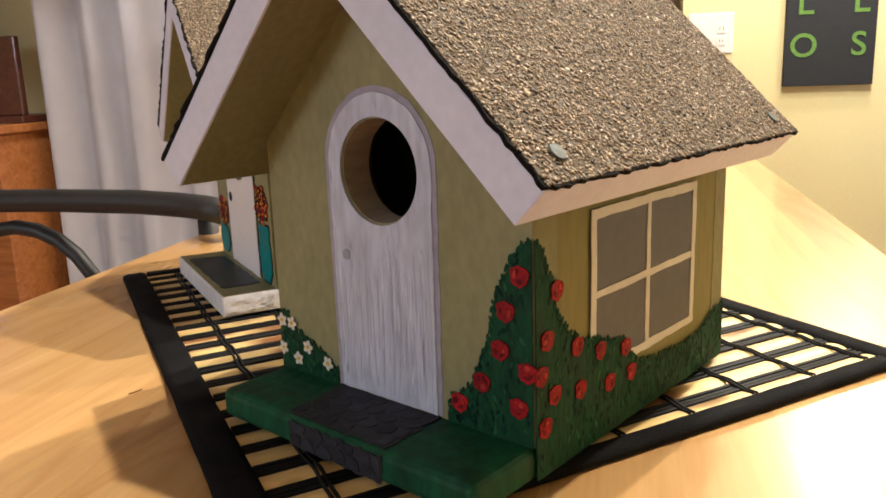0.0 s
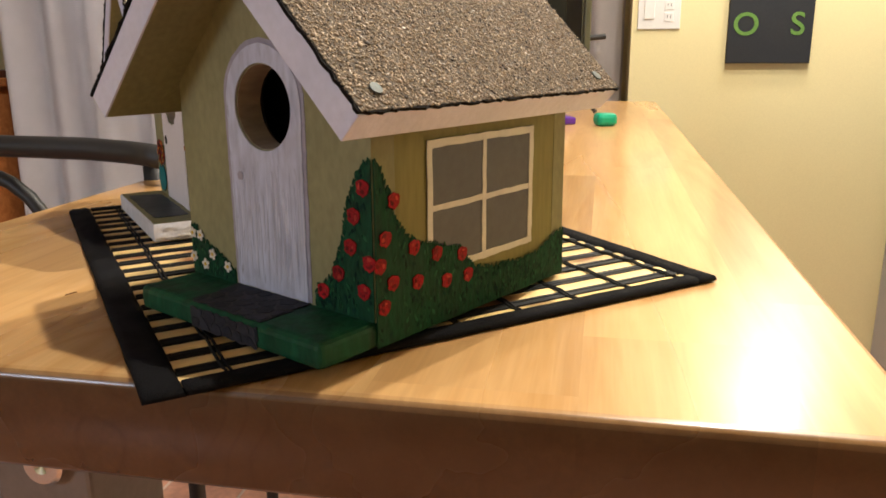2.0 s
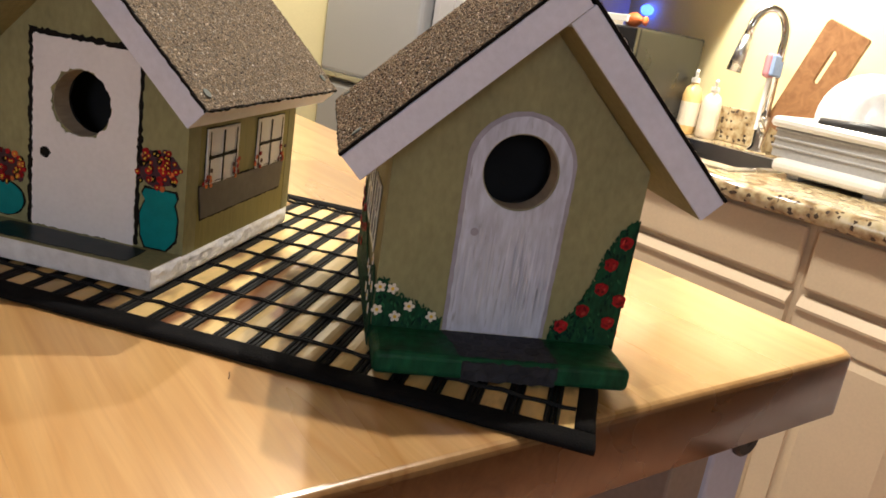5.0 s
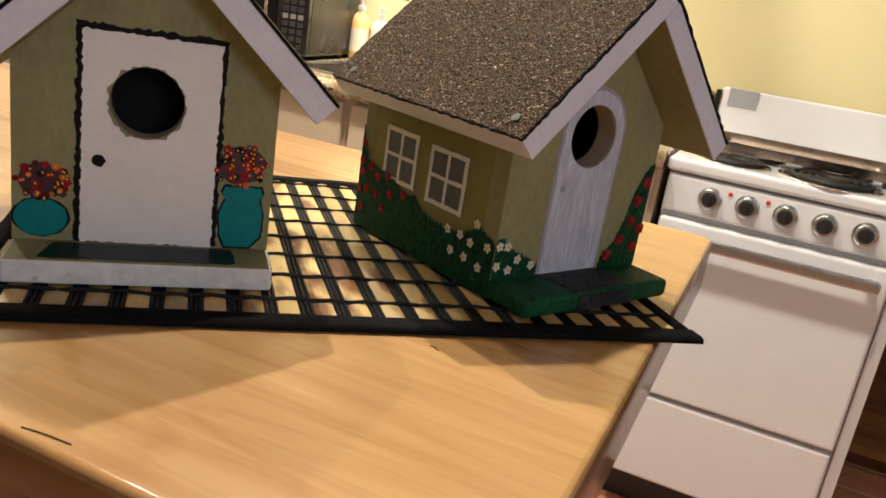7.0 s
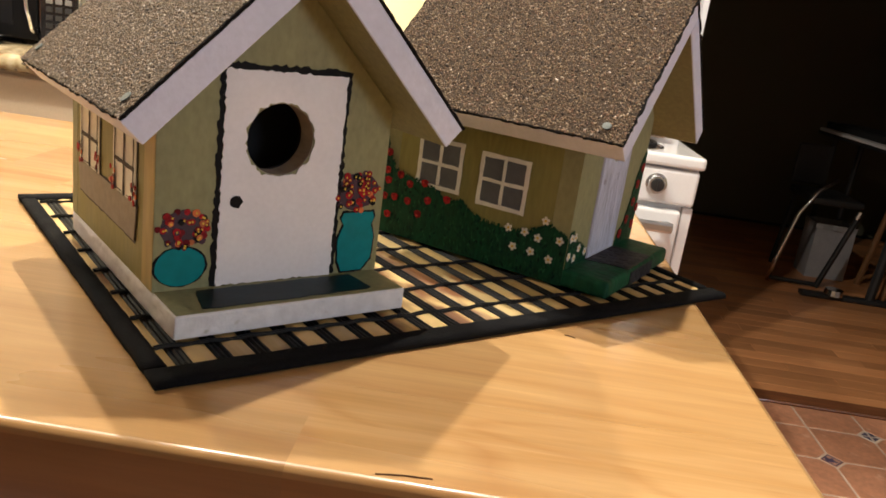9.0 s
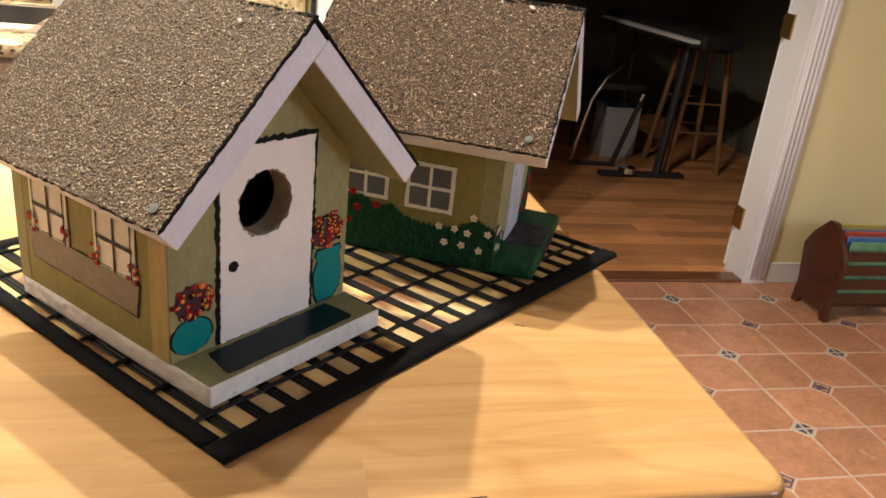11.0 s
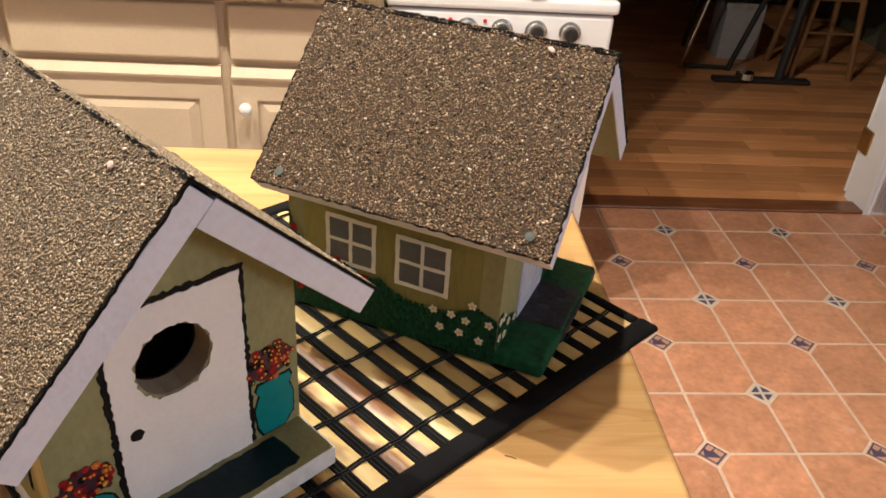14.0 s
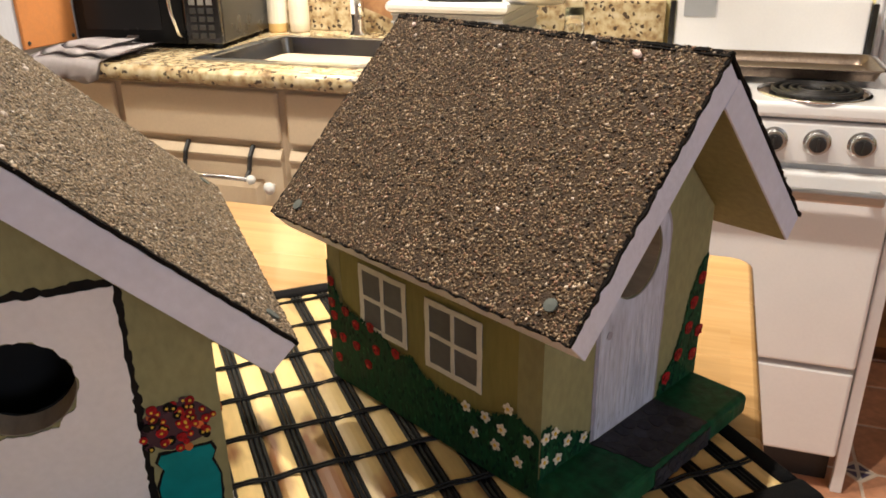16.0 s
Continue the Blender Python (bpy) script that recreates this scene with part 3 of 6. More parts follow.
for k, (a, b) in enumerate((("O", "S"), ("L", "L"), ("E", "E"))):
    letters(a, 0.098, 0.912, 1.148 + k * 0.125, bb, CHALK)
    letters(b, 0.098, 1.066, 1.148 + k * 0.125, bb, CHALK)
sw = thing("outlet_plate", "white double switch and outlet plate", "outlet")
part("plate", box(WALL_X, 0.578, 1.168, WALL_X + 0.006, 0.712, 1.29, 0.002), PLASTIC_W, sw)
part("switch_rocker", box(WALL_X + 0.006, 0.598, 1.2, WALL_X + 0.01, 0.63, 1.262, 0.001), PLASTIC_W, sw)
for z in (1.205, 1.242):
    o = part("socket", box(WALL_X + 0.006, 0.662, z - 0.014, WALL_X + 0.008, 0.69, z + 0.014, 0.001), PLASTIC_W, sw)
    for y in (0.67, 0.68):
        part("slot", box(WALL_X + 0.008, y, z - 0.004, WALL_X + 0.0085, y + 0.0015, z + 0.006), MATTBLACK, o)


# ---- kitchen run ----
def fridge():
    t = thing("refrigerator", "white top-freezer refrigerator with a recessed grip line", "refrigerator", pose(-1.59, 1.47, 0, 0, 0, 8))
    x0, x1, f = -0.515, 0.0, 0.0
    part("cabinet", box(x0, f + 0.07, 0.03, x1, f + 0.56, 1.72, 0.012), FRIDGE, t)
    part("lower_door", box(x0, f, 0.08, x1, f + 0.062, 0.885, 0.018, seg=3), FRIDGE, t)
    part("freezer_door", box(x0, f, 0.912, x1, f + 0.062, 1.715, 0.018, seg=3), FRIDGE, t)
    part("grip_strip", box(x0 + 0.02, f - 0.008, 0.9, x1 - 0.12, f + 0.012, 0.918, 0.003), STEEL, t, "grey grip strip")
    part("grip_end", box(x1 - 0.125, f - 0.012, 0.893, x1 + 0.004, f + 0.03, 0.922, 0.005), FRIDGE, t)
    part("gasket", box(x0 + 0.005, f + 0.062, 0.08, x1 - 0.005, f + 0.07, 1.71), mat("grey_gasket", (0.3, 0.3, 0.32), 0.6), t)
    part("kick_grille", box(x0 + 0.02, f + 0.03, 0.0, x1 - 0.02, f + 0.06, 0.075), MATTBLACK, t)


fridge()
CT = 0.92
panel = thing("side_panel", "whitewashed knotty pine panel beside the refrigerator", "panel")
part("board", box(-1.535, 1.50, CT + 0.001, -1.46, 2.28, 2.1, 0.003), PINE, panel)
part("end_board", box(-1.572, 1.505, 0, -1.5365, 2.28, 2.1, 0.003), PINE, panel)
for y, z in ((1.53, 1.12), (1.545, 1.27), (1.52, 1.42)):
    part("knot", lathe([(0.009, 0), (0.007, 0.001), (0, 0.0012)], 12, m=Matrix.Translation((-1.46, y, z)) @ pose(0, 0, 0, 0, 90, 0)), mat("pine_knot", (0.16, 0.10, 0.08), 0.6), panel)

FRONT = 1.6


def cabinet(x0, x1, doors, knobs, drawer=True):
    """A base unit: carcass, toe board, drawer fronts with a routed edge, raised-panel doors and white knobs."""
    t = thing("base_cabinet", "cream painted base cabinet with raised-panel door", "cabinet", group="kitchen cabinets")
    part("carcass", box(x0, FRONT + 0.02, 0.1, x1, 2.28, 0.875), CREAM, t)
    part("toe_board", box(x0, FRONT + 0.08, 0, x1, FRONT + 0.1, 0.1), CREAM, t)
    part("face_frame", box(x0, FRONT + 0.004, 0.1, x1, FRONT + 0.02, 0.875, 0.001), CREAM, t)
    w = (x1 - x0 - 0.02) / doors
    if drawer:
        f = part("drawer_front", box(x0 + 0.012, FRONT - 0.014, 0.738, x1 - 0.012, FRONT + 0.004, 0.866, 0.007, seg=3), CREAM, t)
    for i in range(doors):
        a, b = x0 + 0.012 + i * w, x0 + 0.008 + (i + 1) * w
        lo, hi = 0.12, 0.698
        dr = part("cabinet_door", slab(rect(a, lo, b, hi), 0.016, [rect(a + 0.055, lo + 0.055, b - 0.055, hi - 0.055)], Matrix(((1, 0, 0, 0), (0, 0, -1, FRONT + 0.004), (0, 1, 0, 0), (0, 0, 0, 1)))), CREAM, t)
        part("raised_panel", box(a + 0.05, FRONT - 0.006, lo + 0.05, b - 0.05, FRONT + 0.004, hi - 0.05), CREAM, dr)
        bm = bmesh.new()
        for s, d0, in ((0.06, 0.0), (0.082, 0.008)):
            vs = [bm.verts.new((x, FRONT - 0.006 - d0, z)) for x, z in rect(a + s, lo + s, b - s, hi - s)]
            if s == 0.06:
                first = vs
        bm.faces.new(vs)
        for j in range(4):
            bm.faces.new((first[j], first[(j + 1) % 4], vs[(j + 1) % 4], vs[j]))
        part("panel_field", bm, CREAM, dr)
        bead = bmesh.new()
        ends = [[bead.verts.new((x, y, z)) for y, z in ((FRONT + 0.003, hi + 0.026), (FRONT - 0.004, hi + 0.024), (FRONT - 0.019, hi + 0.003), (FRONT - 0.018, hi - 0.003), (FRONT - 0.012, hi - 0.004), (FRONT + 0.003, hi - 0.001))] for x in (a, b)]
        for j in range(6):
            bead.faces.new((ends[0][j], ends[0][(j + 1) % 6], ends[1][(j + 1) % 6], ends[1][j]))
        bead.faces.new(ends[0])
        bead.faces.new(ends[1][::-1])
        part("top_rail", bead, CREAM, dr, "sloping finger-pull rail")
        kx = (b - 0.03) if knobs[i] == "r" else (a + 0.03)
        part("knob", lathe([(0.006, 0), (0.006, 0.012), (0.015, 0.018), (0.016, 0.025), (0.010, 0.032), (0, 0.034)], 16, m=Matrix.Translation((kx, FRONT - 0.012, 0.628)) @ pose(0, 0, 0, 90, 0, 0)), KNOB, dr, "white ceramic knob", smooth=True)
    return t


cabinet(-1.53, -1.185, 1, "r")
cabinet(-1.185, -0.705, 1, "r")
cabinet(-0.705, -0.225, 1, "l")
cabinet(-0.225, 0.13, 1, "l")

ct = thing("countertop", "speckled brown and cream granite countertop with a sink cut-out", "countertop")
sx0, sx1, sy0, sy1 = -0.98, -0.52, 1.68, 2.10
hole = [(sx0, sy0), (sx1, sy0), (sx1, sy1), (sx0, sy1)]
part("slab", slab(rect(-1.53, 1.572, 0.135, 2.285), 0.042, [hole], Matrix.Translation((0, 0, CT - 0.042))), GRANITE, ct)
part("front_edge", tube([(-1.53, 1.574, CT - 0.021), (0.135, 1.574, CT - 0.021)], 0.021, 12), GRANITE, ct, smooth=True)
part("backsplash", box(-1.458, 2.262, CT, 0.135, 2.288, CT + 0.11, 0.003), GRANITE, ct)
sk = thing("sink", "stainless steel single-bowl sink", "sink")
part("rim", slab(rect(sx0 - 0.02, sy0 - 0.02, sx1 + 0.02, sy1 + 0.02), 0.003, [rect(sx0 + 0.012, sy0 + 0.012, sx1 - 0.012, sy1 - 0.012)], Matrix.Translation((0, 0, CT + 0.0005))), STEEL, sk)
bowl = bmesh.new()
lo_ = [bowl.verts.new((x, y, CT - 0.19)) for x, y in rect(sx0 + 0.04, sy0 + 0.04, sx1 - 0.04, sy1 - 0.04)]
hi_ = [bowl.verts.new((x, y, CT + 0.002)) for x, y in rect(sx0 + 0.012, sy0 + 0.012, sx1 - 0.012, sy1 - 0.012)]
bowl.faces.new(lo_)
for j in range(4):
    bowl.faces.new((lo_[j], lo_[(j + 1) % 4], hi_[(j + 1) % 4], hi_[j]))
bmesh.ops.bevel(bowl, geom=[e for e in bowl.edges if not e.is_boundary], offset=0.03, segments=4, affect="EDGES", profile=0.5)
# Bowl steel darkened in its colour to hold down bright reflections.
part("bowl", bowl, mat("darkened_sink_steel", (0.21, 0.205, 0.20), 0.24, metal=1.0, var=0.15, scale=9), sk, smooth=True)
part("drain", lathe([(0.04, 0), (0.035, 0.003), (0, 0.002)], 20, m=Matrix.Translation(((sx0 + sx1) / 2, 1.89, CT - 0.188))), CHROME, sk)

fa = thing("faucet", "chrome gooseneck pull-down kitchen faucet", "faucet", pose(-0.755, 2.165, CT, 0, 0, -40))
part("base", lathe([(0.03, 0), (0.028, 0.012), (0.02, 0.02), (0.022, 0.1), (0.016, 0.11)], 20), CHROME, fa, smooth=True)
arc = [(0, 0, 0.1), (0, 0, 0.33)] + [(0, -0.052 + 0.052 * math.cos(a), 0.33 + 0.08 * math.sin(a)) for a in (math.pi * k / 10 for k in range(1, 10))] + [(0, -0.106, 0.32)]
part("neck", tube(arc, 0.0125, 14), CHROME, fa, smooth=True)
part("spray_head", tube([(0, -0.106, 0.325), (0, -0.122, 0.222)], 0.015, 14, r1=0.022), STEEL, fa, smooth=True)
part("lever", tube([(0.02, 0, 0.06), (0.05, -0.01, 0.07), (0.1, -0.04, 0.1)], 0.009, 10, r1=0.006), CHROME, fa, smooth=True)


def bottle(x, y, h, liquid):
    t = thing("soap_bottle", "clear plastic soap bottle with a pump and amber soap", "bottle", pose(x, y, CT), group="bottles by the sink")
    part("body", lathe([(0.028, 0), (0.031, 0.008), (0.031, h * 0.62), (0.024, h * 0.74), (0.012, h * 0.8), (0.012, h * 0.84)], 20), liquid, t, smooth=True)
    part("wrapper", lathe([(0.0316, h * 0.14), (0.0316, h * 0.52)], 20), LABEL, t)
    part("pump_collar", lathe([(0.014, h * 0.83), (0.014, h * 0.9), (0.005, h * 0.91), (0.005, h)], 14), PLASTIC_W, t)
    part("spout", tube([(0, 0, h), (0.01, -0.012, h + 0.004), (0.02, -0.03, h - 0.002)], 0.005, 8), PLASTIC_W, t)


bottle(-1.048, 2.2, 0.2, CLEAR)
bottle(-0.978, 2.215, 0.18, LABEL)

mwv = thing("microwave", "black countertop microwave with a chrome bow handle", "microwave", pose(-1.014, 1.832, CT, 0, 0, 9) @ pose(-0.43, 0, 0))
part("case", box(0, 0.02, 0.012, 0.43, 0.415, 0.302, 0.006), mat("black_enamel", (0.011, 0.011, 0.011), 0.3, var=0.1), mwv)
MWBLACK = mat("microwave_black", (0.005, 0.005, 0.005), 0.3, var=0.1, spec=0.2, bump=0)
mdoor = part("door", box(0.0, 0, 0.014, 0.325, 0.022, 0.30, 0.004), MWBLACK, mwv)
part("window", box(0.03, -0.002, 0.05, 0.26, 0.001, 0.25, 0.001), mat("tinted_window", (0.009, 0.009, 0.0095), 0.25, var=0.1, spec=0.25, bump=0), mdoor)
part("handle", tube([(0.319, 0, 0.265), (0.317, -0.022, 0.25), (0.309, -0.034, 0.19), (0.306, -0.036, 0.145), (0.309, -0.034, 0.1), (0.317, -0.022, 0.045), (0.319, 0, 0.03)], 0.0055, 10), CHROME, mdoor, "bowed chrome handle", smooth=True)
part("badge", box(0.15, -0.001, 0.028, 0.185, 0.0, 0.036), STEEL, mdoor)
cp = part("control_panel", box(0.328, 0, 0.014, 0.43, 0.022, 0.30, 0.004), GLOSSBLACK, mwv)
part("display_ring", lathe([(0.036, 0), (0.036, 0.004), (0.029, 0.004), (0.029, 0)], 28, m=Matrix.Translation((0.379, 0, 0.235)) @ pose(0, 0, 0, 90, 0, 0)), CHROME, cp)
part("display", box(0.369, -0.002, 0.231, 0.389, -0.0005, 0.239), GREENGLOW, cp, "small green lit clock bars")
for i in range(7):
    for j in range(3):
        part("button", box(0.346 + j * 0.025, -0.002, 0.03 + i * 0.022, 0.364 + j * 0.025, 0.0, 0.044 + i * 0.022, 0.001), mat("grey_button", (0.03, 0.029, 0.029) if i != 4 else (0.2, 0.19, 0.18), 0.4), cp)
for x in (0.03, 0.4):
    for y in (0.04, 0.33):
        part("foot", lathe([(0.012, 0), (0.012, 0.014)], 10, m=Matrix.Translation((x, y, 0))), MATTBLACK, mwv)
MWTOP = CT + 0.302
rb = thing("radio_box", "black box with a lime green rounded outline", "box", pose(-1.422, 1.565, CT + 0.302, 0, 0, 90))
part("body", box(0, 0, 0, 0.255, 0.036, 0.085, 0.012), MATTBLACK, rb)
part("outline", tube([(0.012, -0.001, 0.014), (0.243, -0.001, 0.014), (0.243, -0.001, 0.072), (0.012, -0.001, 0.072), (0.012, -0.001, 0.014)], 0.0035, 8), LIME, rb, "lime green outline")
bag = thing("snack_bag", "red snack bag standing on the microwave", "bag", pose(-1.435, 1.86, MWTOP, 0, 0, 15))
part("pouch", slab(shaky([(0, 0), (0.075, 0), (0.078, 0.1), (0.002, 0.11)], 0.02, 0.003, 4), 0.03, (), pose(0, 0.03, 0, 90, 0, 0)), PLASTIC_R, bag)
part("badge", box(0.015, -0.002, 0.04, 0.06, 0.0, 0.075), YELLOW, bag)
wb = thing("white_carton", "flat white carton lying on the microwave", "box", pose(-1.345, 1.85, MWTOP, 0, 0, 9))
part("carton", box(0.0, -0.02, 0.012, 0.25, 0.02, 0.032, 0.002), PLASTIC_W, wb)
part("flap", box(0.0, -0.024, 0.0, 0.24, -0.02, 0.012), LABEL, wb)
single("fish_figurine", lathe([(0.0, -0.03), (0.012, -0.025), (0.02, -0.01), (0.022, 0.005), (0.014, 0.022), (0.005, 0.03), (0.014, 0.045), (0, 0.042)], 16, m=pose(0, 0, 0, 0, 90, 0)), ORANGE, "small orange ceramic fish figurine on the microwave", "figurine", pose(-1.095, 1.9, MWTOP + 0.021), smooth=True)
single("night_light", lathe([(0.0, 0.03), (0.016, 0.022), (0.02, 0.005), (0.014, -0.012), (0.0, -0.014)], 16, m=pose(0, 0, 0, 90, 0, 0)), BLUEGLOW, "glowing blue plug-in night light", "night light", pose(-1.37, WALL_Y - 0.014, 1.295), smooth=True)
ck = thing("cork_board", "small orange cork board on the pine panel", "board")
part("panel", box(-1.46, 1.58, 0.94, -1.448, 1.77, 1.20, 0.003), CORK, ck)
for y in (1.595, 1.755):
    for z in (0.955, 1.185):
        part("screw", lathe([(0.006, 0), (0.005, 0.002), (0, 0.003)], 10, m=Matrix.Translation((-1.448, y, z)) @ pose(0, 0, 0, 0, 90, 0)), MATTBLACK, ck)
uc = thing("wall_cabinet", "cream painted wall cabinet above the microwave", "cabinet")
part("carcass", box(-1.455, 1.97, 1.42, -0.98, 2.28, 2.1), CREAM, uc)
for a in (-1.45, -1.215):
    part("cabinet_door", box(a, 1.952, 1.43, a + 0.23, 1.97, 2.09, 0.006), CREAM, uc)

tw = thing("dish_towel", "grey woven dish towel folded over the counter edge", "towel")


def cloth(pts_u, x0, x1, seed, nx=16):
    """A cloth laid along a side profile of (y, z) and spread along x."""
    rng, bm, rows = random.Random(seed), bmesh.new(), []
    for k, (y, z) in enumerate(pts_u):
        rows.append([bm.verts.new((x0 + (x1 - x0) * i / nx + rng.uniform(-0.004, 0.004), y + rng.uniform(-0.003, 0.003), z + 0.004 * math.sin(i * 0.9 + k) * (0.4 + 0.2 * k))) for i in range(nx + 1)])
    for a, b in zip(rows, rows[1:]):
        for i in range(nx):
            bm.faces.new((a[i], a[i + 1], b[i + 1], b[i]))
    bmesh.ops.solidify(bm, geom=list(bm.faces), thickness=0.004)
    return bm


part("lower_layer", cloth([(1.79, CT + 0.010), (1.72, CT + 0.011), (1.65, CT + 0.012), (1.59, CT + 0.013), (1.555, CT + 0.005), (1.545, CT - 0.02), (1.541, CT - 0.045)], -1.43, -1.19, 3), TOWEL, tw, smooth=True)
part("upper_layer", cloth([(1.77, CT + 0.022), (1.7, CT + 0.024), (1.64, CT + 0.025), (1.59, CT + 0.023), (1.572, CT + 0.018), (1.585, CT + 0.016)], -1.40, -1.16, 5), TOWEL, tw, smooth=True)
part("top_fold", cloth([(1.75, CT + 0.034), (1.69, CT + 0.037), (1.635, CT + 0.036), (1.612, CT + 0.03), (1.62, CT + 0.027)], -1.36, -1.21, 8, 12), TOWEL, tw, smooth=True)

tb = thing("towel_bar", "steel over-door towel bar with white ball ends", "towel bar")
part("bar", tube([(-1.061, 1.547, 0.653), (-0.785, 1.547, 0.653)], 0.006, 12), STEEL, tb, smooth=True)
for x in (-1.061, -0.785):
    part("ball", lathe([(0, -0.013), (0.009, -0.009), (0.013, 0), (0.009, 0.009), (0, 0.013)], 14, m=Matrix.Translation((x, 1.547, 0.653))), KNOB, tb, "white ball end", smooth=True)
for x in (-0.99, -0.8):
    part("strap", tube([(x, 1.547, 0.653), (x, 1.566, 0.668), (x, 1.577, 0.704), (x, 1.597, 0.7275)], 0.006, 8), MATTBLACK, tb, "dark strap hooked over the door")

# dish rack with dishes
RACK = mat("grey_plastic", (0.38, 0.37, 0.36), 0.35)
dk = thing("dish_rack", "white plastic dish rack on a pale drip tray", "dish rack", pose(-0.38, 1.98, CT))
part("tray", box(-0.098, -0.19, 0.012, 0.18, 0.24, 0.045, 0.012), PLASTIC_W, dk)
for k, z in enumerate((0.07, 0.09, 0.11)):
    part("rail", tube([(-0.122, -0.162, z), (0.167, -0.162, z), (0.167, 0.222, z), (-0.122, 0.222, z), (-0.122, -0.162, z)], 0.003, 8), RACK, dk)
for x in (-0.07, 0.12):
    part("tray_foot", box(x, -0.15, 0, x + 0.03, 0.2, 0.014), PLASTIC_W, dk)
part("tub", slab(rect(-0.12, -0.16, 0.165, 0.22), 0.08, [rect(-0.117, -0.157, 0.162, 0.217)], Matrix.Translation((0, 0, 0.045))), RACK, dk, "grey rack wall")
part("rim", tube([(-0.125, -0.165, 0.128), (0.168, -0.165, 0.128), (0.168, 0.222, 0.128), (-0.125, 0.222, 0.128), (-0.125, -0.165, 0.128)], 0.013, 10), PLASTIC_W, dk)


def rounded_slot(x0, y0, x1, y1):
    r, c = (x1 - x0) / 2, (x0 + x1) / 2
    return [(c + r * math.cos(a), y0 + r + r * math.sin(a)) for a in (math.pi + math.pi * k / 8 for k in range(9))] + [(c + r * math.cos(a), y1 - r + r * math.sin(a)) for a in (math.pi * k / 8 for k in range(9))]


single("cutting_board", slab([(0, 0), (0.13, 0), (0.135, 0.02), (0.135, 0.325), (0.13, 0.33), (0.005, 0.33), (0, 0.32)], 0.014, [rounded_slot(0.058, 0.165, 0.076, 0.265)]), BOARDWOOD, "dark wooden cutting board with a slot handle", "cutting board", pose(-0.76, 2.19, CT + 0.092, 0, 0, 0) @ Matrix(((0.94, 0.342, 0, 0), (0, 0, -1, 0), (-0.342, 0.94, 0, 0), (0, 0, 0, 1))))
for k in range(3):
    single("dinner_plate", lathe([(0, 0), (0.07, 0.0), (0.12, 0.014), (0.122, 0.018), (0.07, 0.006), (0, 0.005)], 32), ENAMEL, "white dinner plate standing in the rack", "plate", pose(-0.42 + 0.035 * k, 2.08, CT + 0.15, 82, 0, 25), group="plates in the rack", smooth=True)
pan = thing("frying_pan", "small black-handled pan resting on the rack", "pan", pose(-0.19, 1.87, CT + 0.137, 0, 0, 4))
part("handle", tube([(-0.22, -0.02, 0.005), (-0.12, -0.01, 0.012), (-0.04, 0, 0.012)], 0.013, 10, r1=0.010), MATTBLACK, pan, smooth=True)
part("dish", lathe([(0, 0), (0.07, 0), (0.085, 0.03), (0.083, 0.03), (0.068, 0.004), (0, 0.004)], 28, m=pose(0.04, 0.02, 0)), STEEL, pan, smooth=True)
br = thing("dish_brush", "dish brush with a pink and blue head", "brush", pose(-0.745, 2.12, CT - 0.03, -6, 6, 80) @ pose(0, 0, 0.1))
part("handle", tube([(0, 0, 0), (0.0, 0, 0.16)], 0.006, 8), PLASTIC_W, br)
part("head", box(-0.025, -0.012, 0.15, 0.025, 0.012, 0.22, 0.01), mat("pink_plastic", (0.55, 0.25, 0.27), 0.4), br)
part("bristles", box(-0.02, -0.026, 0.155, 0.02, -0.012, 0.215, 0.004), mat("blue_bristles", (0.25, 0.35, 0.55), 0.7), br)
GLASS = mat("clear_glass", (0.95, 0.95, 0.93), 0.03, var=0.02, bump=0)
GLASS.node_tree.nodes["Principled BSDF"].inputs["Transmission Weight"].default_value = 1.0
single("glass_tumbler", lathe([(0.03, 0), (0.026, 0.1), (0, 0.1), (0, 0.092), (0.0235, 0.09), (0.0275, 0)], 24), GLASS, "upturned clear glass tumbler on the counter", "glass", pose(-0.1, 2.16, CT + 0.0005), smooth=True)


